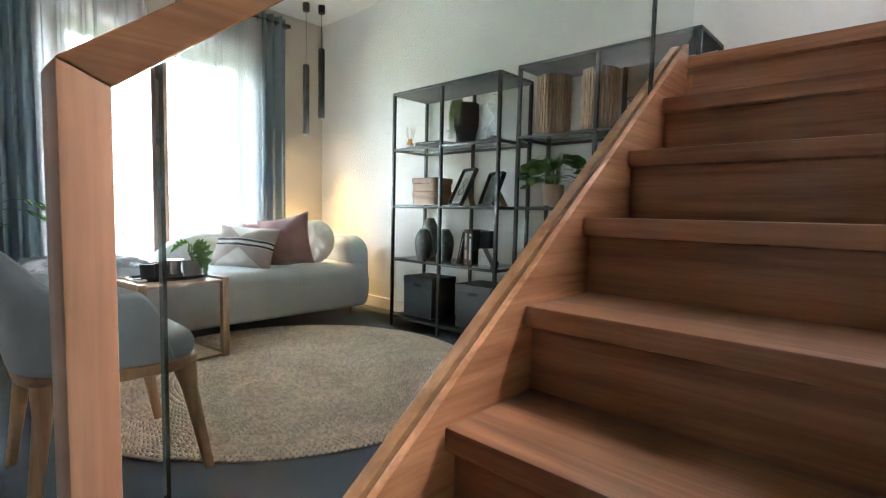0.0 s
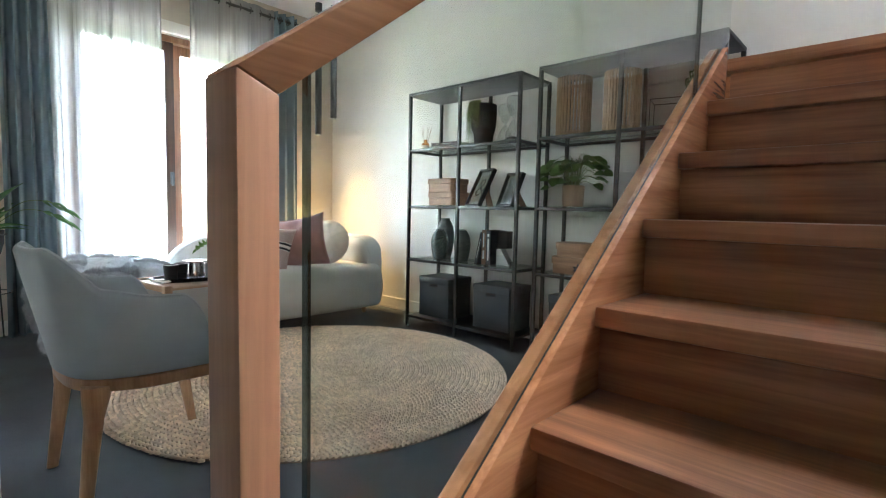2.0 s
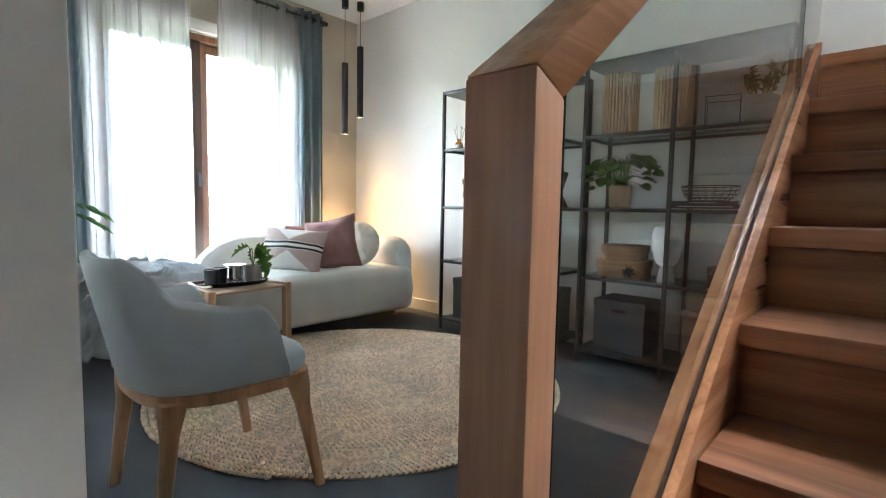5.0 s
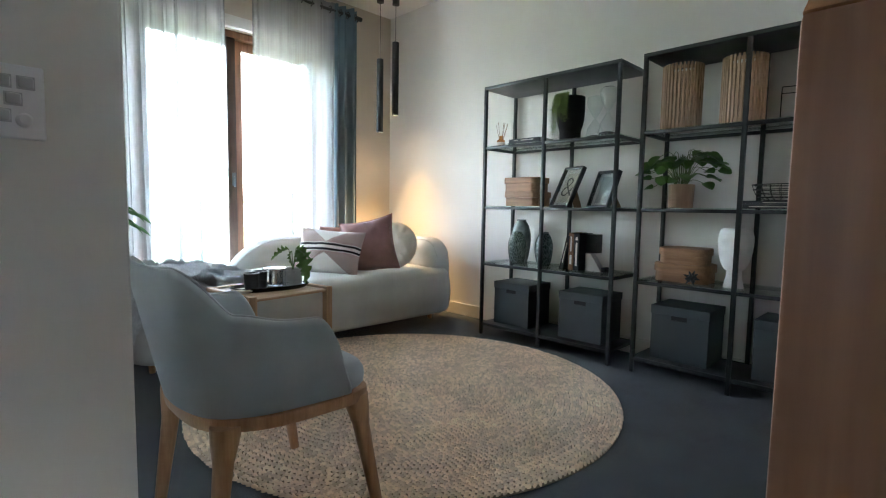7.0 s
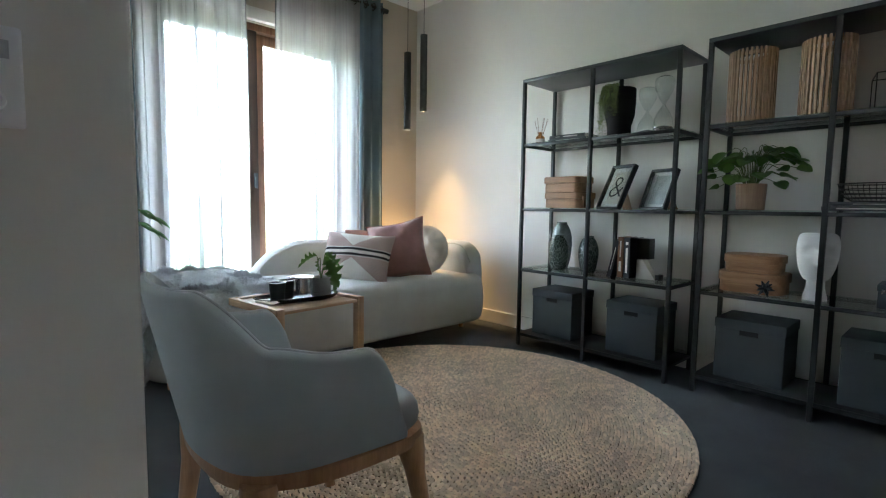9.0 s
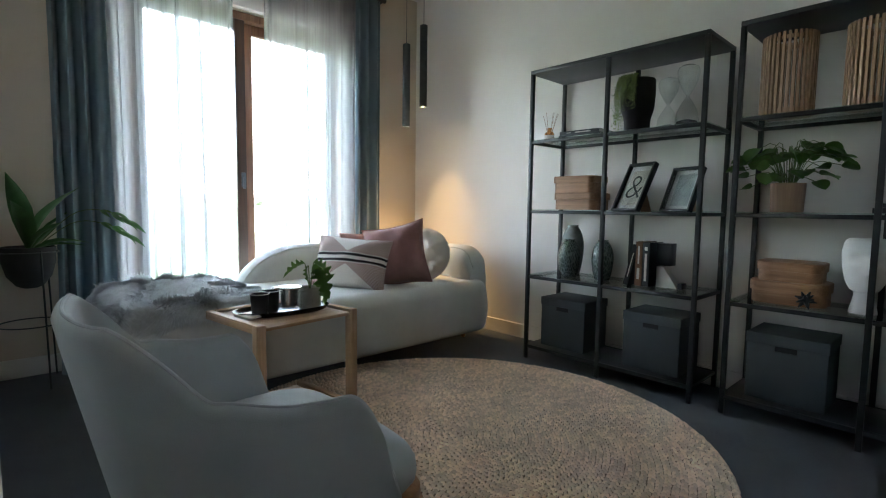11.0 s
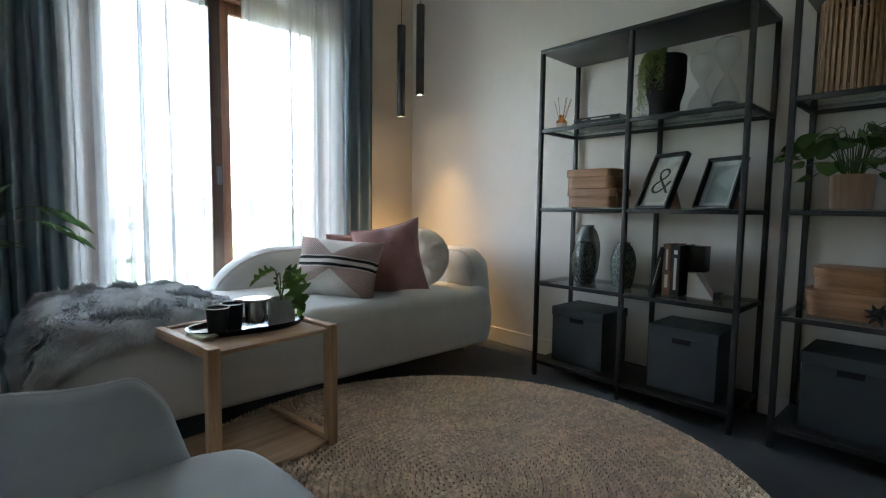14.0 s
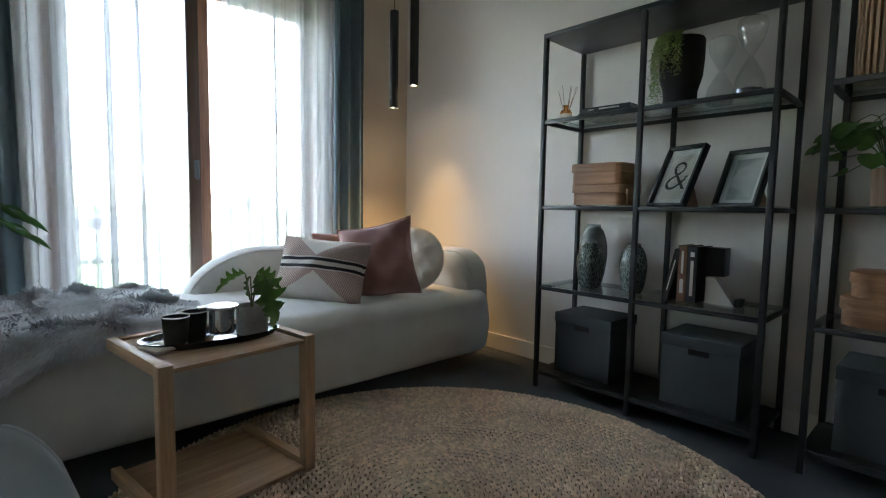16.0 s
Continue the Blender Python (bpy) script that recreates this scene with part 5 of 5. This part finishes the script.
for k in range(46):
    a = rng.uniform(0, 6.28)
    s = rng.uniform(0.3, 1.0)
    rad = 0.05 + 0.16 * s
    x, y = rad * math.cos(a) * 1.05, rad * math.sin(a) * 0.62
    z = 0.125 + 0.14 * (1 - s) * rng.uniform(0.6, 1.1) + 0.075 * math.sin(math.pi * s) - (0.10 * max(0, s - 0.75) * 4 if rng.random() < 0.4 else 0)
    z = max(z, 0.03)
    part("stem", tube(spline([(0.02 * math.cos(a), 0.02 * math.sin(a), 0.112), (x * 0.45, y * 0.45, max(z, 0.13) + 0.02), (x, y, z)], 7), 0.0017, 5), STEM, pi)
    placed("leaf", coin, pi, aim((x, y, z), (math.cos(a) + rng.gauss(0, 0.3), math.sin(a) * 0.8 + rng.gauss(0, 0.3), rng.uniform(-0.6, 0.15)), rng.gauss(0, 0.35), rng.uniform(0.7, 1.15)))

# wire basket on lying books
book(pose(1.94, 0.06, SH["b"], 0, 0, 90), (0.22, 0.34, 0.02), BK1, "large black book lying under the basket", "books under the basket", [(0.1, 0.85, 0.14)])
book(pose(1.93, 0.065, SH["b"] + 0.0202, 0, 0, 90), (0.21, 0.32, 0.018), BK2, "charcoal book lying under the basket", "books under the basket", [(0.3, 0.7, 0.1)])
bk = thing("wire_basket", "oval black wire bowl on a pile of books", "basket", pose(1.775, 0.165, SH["b"] + 0.0385))
for k, z in ((0.62, 0.003), (0.80, 0.018), (0.90, 0.036), (0.96, 0.055), (1.0, 0.078)):
    part("wire_ring", tube([(0.14 * k * math.cos(a), 0.1 * k * math.sin(a), z) for a in [2 * math.pi * i / 32 for i in range(33)]], 0.0022 if k < 1 else 0.003, 5), BLACK, bk)
for i in range(20):
    a = 2 * math.pi * i / 20
    part("wire_rib", tube([(0.14 * k * math.cos(a), 0.1 * k * math.sin(a), z) for k, z in ((0.2, 0.003), (0.62, 0.003), (0.80, 0.018), (0.90, 0.036), (0.96, 0.055), (1.0, 0.078))], 0.0015, 4), BLACK, bk)

chip_box(1.187, 1.477, 0.07, 0.30, SH["c"], 0.098, 0.045, 0.07, "large round-cornered bentwood box with a lid", "stacked bentwood boxes on glass")
chip_box(1.207, 1.457, 0.08, 0.29, SH["c"] + 0.0985, 0.085, 0.04, 0.065, "smaller bentwood box stacked on a larger one", "stacked bentwood boxes on glass")
st = thing("star_ornament", "small dark faceted star ornament", "ornament", pose(1.415, 0.04, SH["c"] + 0.037))
rng = random.Random(3)
pts = []
for i in range(14):
    z = 1 - 2 * (i + 0.5) / 14
    a = i * 2.399963
    pts.append(Vector((math.sqrt(1 - z * z) * math.cos(a), math.sqrt(1 - z * z) * math.sin(a), z)))
for d in pts:
    part("spike", tube([(0, 0, 0), tuple(d * 0.014), tuple(d * 0.04)], [0.011, 0.010, 0.002], 6), BLACKSHEET, st)


def head_sculpture():
    """A long oval head on a plain neck with a ridge for a nose; kept plain."""
    bm = bmesh.new()
    loops = []
    for i in range(11):
        f = i / 10
        r = 0.046 - 0.012 * step(0.0, 0.7, f)
        loops.append([(r * math.cos(a), r * 0.95 * math.sin(a), 0.10 * f) for a in [2 * math.pi * k / 32 for k in range(32)]])
    rings(loops, bm=bm)
    loops = []
    for i in range(25):
        f = i / 24
        z = 0.085 + 0.215 * f
        low, crown = 1 - min(f, 0.72) / 0.72, 1.0 if f < 0.92 else math.sqrt(max(0.02, 1 - ((f - 0.92) / 0.083) ** 2)) * 0.25 + 0.75
        w = (0.03 + 0.049 * math.sqrt(max(0.0, 1 - low ** 1.8))) * (1 - 0.1 * step(0.75, 1.0, f)) * crown
        d = 0.02 + 0.8 * (w - 0.02)
        row = []
        for k in range(40):
            a = 2 * math.pi * k / 40
            x, y = w * math.cos(a), d * math.sin(a)
            if math.sin(a) < -0.2:
                near = max(0, 1 - abs(x) / 0.016)
                y -= 0.026 * near * step(0.3, 0.4, f) * (1 - step(0.62, 0.7, f))
                socket = max(0, 1 - abs(abs(x) - 0.037) / 0.03)
                y += 0.014 * socket * step(0.5, 0.58, f) * (1 - step(0.66, 0.76, f))
                y = max(y, -0.06) if near == 0 else y
            row.append((x, y, z))
        loops.append(row)
    rings(loops, bm=bm)
    return bm


PLASTER = plain("white_plaster", (0.72, 0.71, 0.69), 0.7, var=0.05, scale=14, fine=160, relief=0.3)
solo("head_sculpture", head_sculpture(), PLASTER, "white plaster abstract head sculpture on a glass shelf", "sculpture", pose(1.59, 0.12, SH["c"], 0, 0, 12))
cbx = thing("trinket_box", "small charcoal lidded box on a glass shelf", "box", pose(1.805, 0.09, SH["c"]))
part("body", box(0, 0.2, 0, 0.16, 0, 0.07, 0.003), BOXCARD, cbx)
part("lid", box(-0.003, 0.203, -0.003, 0.163, 0.0705, 0.1, 0.003), BOXCARD, cbx)
part("clasp", box(0.012, 0.024, -0.006, -0.0035, 0.06, 0.08, 0.001), STEEL, cbx)

# ---------------------------------------------------------------- plant on a stand in the corner
ps = thing("plant_stand", "thin black wire plant stand in the corner", "plant stand", pose(-1.33, -2.285, 0))
for k in range(3):
    a = radians(20 + 120 * k)
    part("leg", tube([(0.15 * math.cos(a), 0.15 * math.sin(a), 0.004), (0.118 * math.cos(a), 0.118 * math.sin(a), 0.69)], 0.0045, 8), BLACK, ps)
for z, r in ((0.32, 0.137), (0.68, 0.1195)):
    part("hoop", tube([(r * math.cos(a), r * math.sin(a), z) for a in [2 * math.pi * i / 40 for i in range(41)]], 0.0035, 6), BLACK, ps)
pp = thing("potted_plant", "broad-bladed dark green plant in a black bowl", "plant", pose(-1.33, -2.285, 0.50))
part("pot", lathe([(0.03, 0), (0.055, 0.012), (0.09, 0.06), (0.108, 0.13), (0.112, 0.205), (0.107, 0.207), (0.103, 0.19), (0.001, 0.186)], 32), MATTBLACK, pp)
part("soil", lathe([(0.103, 0.187), (0.08, 0.193), (0.001, 0.196)], 20), SOIL, pp)
blade = leaf_mesh("leaf", [(0, 0.006), (0.03, 0.014), (0.08, 0.03), (0.14, 0.042), (0.2, 0.044), (0.26, 0.036), (0.31, 0.022), (0.35, 0.008), (0.37, 0.001)], 0.3, 1.1, LEAFDARK)
narrow = leaf_mesh("leaf", [(0, 0.004), (0.05, 0.01), (0.12, 0.02), (0.2, 0.022), (0.28, 0.014), (0.34, 0.006), (0.37, 0.001)], 0.35, 0.9, LEAFDARK)
for d, me, s, rl in (((0.25, 0.25, 1.2), blade, 1.0, 0.2), ((0.6, -0.05, 1.1), blade, 0.95, -0.3), ((0.1, -0.1, 1.3), blade, 1.05, 0.5), ((0.9, 0.75, 0.55), narrow, 0.9, -0.3), ((0.8, 0.2, 0.7), narrow, 0.85, 0.2), ((-0.3, 0.5, 1.0), narrow, 0.8, 0.0), ((0.5, 0.7, 0.35), narrow, 0.6, 0.4), ((0.4, 0.45, 0.9), blade, 0.6, -0.5)):
    placed("leaf", me, pp, aim((0.02 * d[0], 0.02 * d[1], 0.19), d, rl, s))

# two arching fronds with small pointed leaflets towards the tip
for tip, lift in (((0.32, 0.35, 0.345), 0.11), ((0.24, 0.36, 0.27), 0.10)):
    tip = Vector(tip)
    root = Vector((0.01, 0.015, 0.19))
    arch = spline([root, root.lerp(tip, 0.45) + Vector((0, 0, lift)), root.lerp(tip, 0.8) + Vector((0, 0, lift * 0.7)), tip], 14)
    part("stem", tube(arch, 0.0022, 6), STEM, pp)
    run = Vector((tip.x, tip.y, 0)).normalized()
    across = Vector((-run.y, run.x, 0))
    for f, sd, dz, s in ((1.0, 0.1, -0.35, 0.3), (0.95, 0.55, -0.55, 0.27), (0.93, -0.6, -0.2, 0.27), (0.82, 0.7, -0.3, 0.25), (0.8, -0.7, -0.35, 0.25), (0.68, 0.8, -0.2, 0.2), (0.66, -0.7, -0.25, 0.2)):
        placed("leaf", blade, pp, aim(arch[int(f * 13)], run + across * sd + Vector((0, 0, dz)), 0.7, s))
# ---------------------------------------------------------------- outside the sliding door
GRASS = plain("lawn", (0.1, 0.14, 0.05), 0.9, var=0.35, scale=0.4, fine=30, relief=0.5)
DECK = wood("deck_boards", (0.25, 0.22, 0.19), (0.42, 0.38, 0.34), "y", 0.7)
solo("ground", box(-600, -1.9, -400, 400, -1.1, -0.9), GRASS, "wide pale green lawn and fields outside", "ground", kind="structure", smooth=False)
deck = thing("deck", "weathered grey timber balcony deck", "deck", kind="structure")
for k in range(17):
    part("plank", box(-1.79 - 0.145 * (k + 1), -1.795 - 0.145 * k, -5.5, 3.2, -0.1, -0.06, 0.003), DECK, deck)
fence = thing("balcony_railing", "white metal balcony railing with thin bars", "railing")
FENCE = plain("pale_metal_paint", (0.4, 0.4, 0.4), 0.5, relief=0.05)
part("top_rail", box(-4.23, -4.18, -5.5, 3.2, 0.6, 0.64, 0.006), FENCE, fence)
part("bottom_rail", box(-4.22, -4.19, -5.5, 3.2, 0.0, 0.03, 0.004), FENCE, fence)
barme = finish("bar", box(-4.211, -4.199, -0.006, 0.006, -0.06, 0.6), FENCE, False)
for k in range(70):
    placed("bar", barme, fence, Matrix.Translation((0, -5.45 + 0.122 * k, 0)))


def house(x, y, w, d, h, roof_h, wall_c, roof_c, label):
    b = thing("house", label, "house", pose(x, y, -0.9))
    part("wall", box(-d, 0, -w / 2, w / 2, 0, h), plain("render_wall", wall_c, 0.8, relief=0.1), b, smooth=False)
    part("roof", rings([[(-d - 0.4, -w / 2 - 0.4, h), (0.4, -w / 2 - 0.4, h), (-d / 2, -w / 2 + 1.2, h + roof_h)], [(-d - 0.4, w / 2 + 0.4, h), (0.4, w / 2 + 0.4, h), (-d / 2, w / 2 - 1.2, h + roof_h)]]), plain("roof_tile", roof_c, 0.8, var=0.2, relief=0.3), b, smooth=False)
    for k in range(3):
        yy = -w / 2 + w * (k + 0.5) / 3
        win = part("window", box(0.002, 0.05, yy - 0.6, yy + 0.6, 1.0, 2.1), plain("dark_pane", (0.05, 0.06, 0.07), 0.15, relief=0), b)
        part("sill", box(0.051, 0.12, yy - 0.7, yy + 0.7, 0.92, 0.99), TRIM, win)


house(-150, 44, 16, 10, 3.0, 2.2, (0.6, 0.57, 0.52), (0.22, 0.13, 0.1), "single-storey pale house with a tiled roof")
house(-165, 92, 14, 10, 3.2, 2.4, (0.5, 0.46, 0.4), (0.16, 0.15, 0.15), "single-storey beige house with a grey roof")
house(-155, -4, 15, 10, 3.0, 2.1, (0.62, 0.6, 0.58), (0.3, 0.17, 0.12), "pale rendered house with a red tiled roof")

CROWN = plain("far_tree_leaf", (0.07, 0.1, 0.04), 0.8, var=0.4, scale=0.8, relief=0, island=0.4)
BARK = plain("tree_bark", (0.12, 0.09, 0.06), 0.9, relief=0.4)


def tree(x, y, h, seed):
    rng = random.Random(seed)
    t = thing("tree", "leafy broad tree standing beyond the lawn", "tree", pose(x, y, -0.9), "trees beyond the lawn")
    limbs = tube([(0, 0, 0), (0.05 * h, 0, h * 0.25), (0, 0.03 * h, h * 0.6)], [0.035 * h, 0.026 * h, 0.008 * h], 8)
    for k in range(7):
        a = rng.uniform(0, 6.28)
        tube([(0, 0, h * (0.25 + 0.04 * k)), (0.15 * h * math.cos(a), 0.15 * h * math.sin(a), h * (0.45 + 0.04 * k)), (0.28 * h * math.cos(a), 0.28 * h * math.sin(a), h * (0.55 + 0.05 * k))], [0.014 * h, 0.009 * h, 0.003 * h], 6, limbs)
    part("trunk", limbs, BARK, t)
    verts, faces = [], []
    cl = [(rng.gauss(0, 0.17) * h, rng.gauss(0, 0.17) * h, h * rng.uniform(0.42, 0.95)) for _ in range(26)]
    for cx, cy, cz in cl:
        for k in range(70):
            p = Vector((cx + rng.gauss(0, 0.055) * h, cy + rng.gauss(0, 0.055) * h, cz + rng.gauss(0, 0.04) * h))
            d = Vector((rng.gauss(0, 1), rng.gauss(0, 1), rng.gauss(0, 1))).normalized()
            e = d.orthogonal().normalized()
            c, s = len(verts), 0.028 * h
            verts += [tuple(p), tuple(p + d * s + e * s * 0.4), tuple(p + d * s * 2), tuple(p + d * s - e * s * 0.4)]
            faces.append((c, c + 1, c + 2, c + 3))
    me = bpy.data.meshes.new("crown")
    me.from_pydata(verts, [], faces)
    me.materials.append(CROWN)
    placed("crown", me, t, Matrix())


for k, (x, y, h) in enumerate(((-90, 50, 3.4), (-95, 17, 3.2), (-92, 84, 3.6), (-85, 3, 3.0), (-110, 42, 3.8), (-98, -16, 3.2), (-130, 100, 4.5), (-125, 50, 4.2))):
    tree(x, y, h, k + 1)

# parked car beyond the railing
CARPAINT = plain("silver_car_paint", (0.3, 0.31, 0.33), 0.3, 0.6, var=0.05, relief=0)
car = thing("parked_car", "silver hatchback parked beyond the railing", "car", pose(-17, 0.2, -0.9, 0, 0, 90))
def car_row(s):
    hood = [(-2.1, 0.55), (-2.0, 0.85), (-1.1, 0.98), (-0.45, 1.42), (0.9, 1.45), (1.75, 1.0), (2.05, 0.9), (2.1, 0.5)]
    return [(x, s * (0.86 if z < 1.05 else 0.66), z) for x, z in hood] + [(2.1, s * 0.84, 0.25), (-2.1, s * 0.84, 0.25)]
part("body", rings([car_row(-1), car_row(1)]), CARPAINT, car)
part("side_window", rings([[(-0.95, s, 1.04), (-0.42, s * 0.8, 1.36), (0.85, s * 0.8, 1.38), (1.5, s, 1.04)] for s in (-0.868, -0.86)]), BLACKSHEET, car)
part("side_window", rings([[(-0.95, s, 1.04), (-0.42, s * 0.8, 1.36), (0.85, s * 0.8, 1.38), (1.5, s, 1.04)] for s in (0.86, 0.868)]), BLACKSHEET, car)
for x in (-1.3, 1.35):
    for y in (-0.84, 0.64):
        w = part("wheel", tube([(x, y, 0.31), (x, y + 0.2, 0.31)], 0.31, 24), BLACK, car)
        part("rim", tube([(x, y - 0.004, 0.31), (x, y + 0.204, 0.31)], 0.19, 18), STEEL, w)
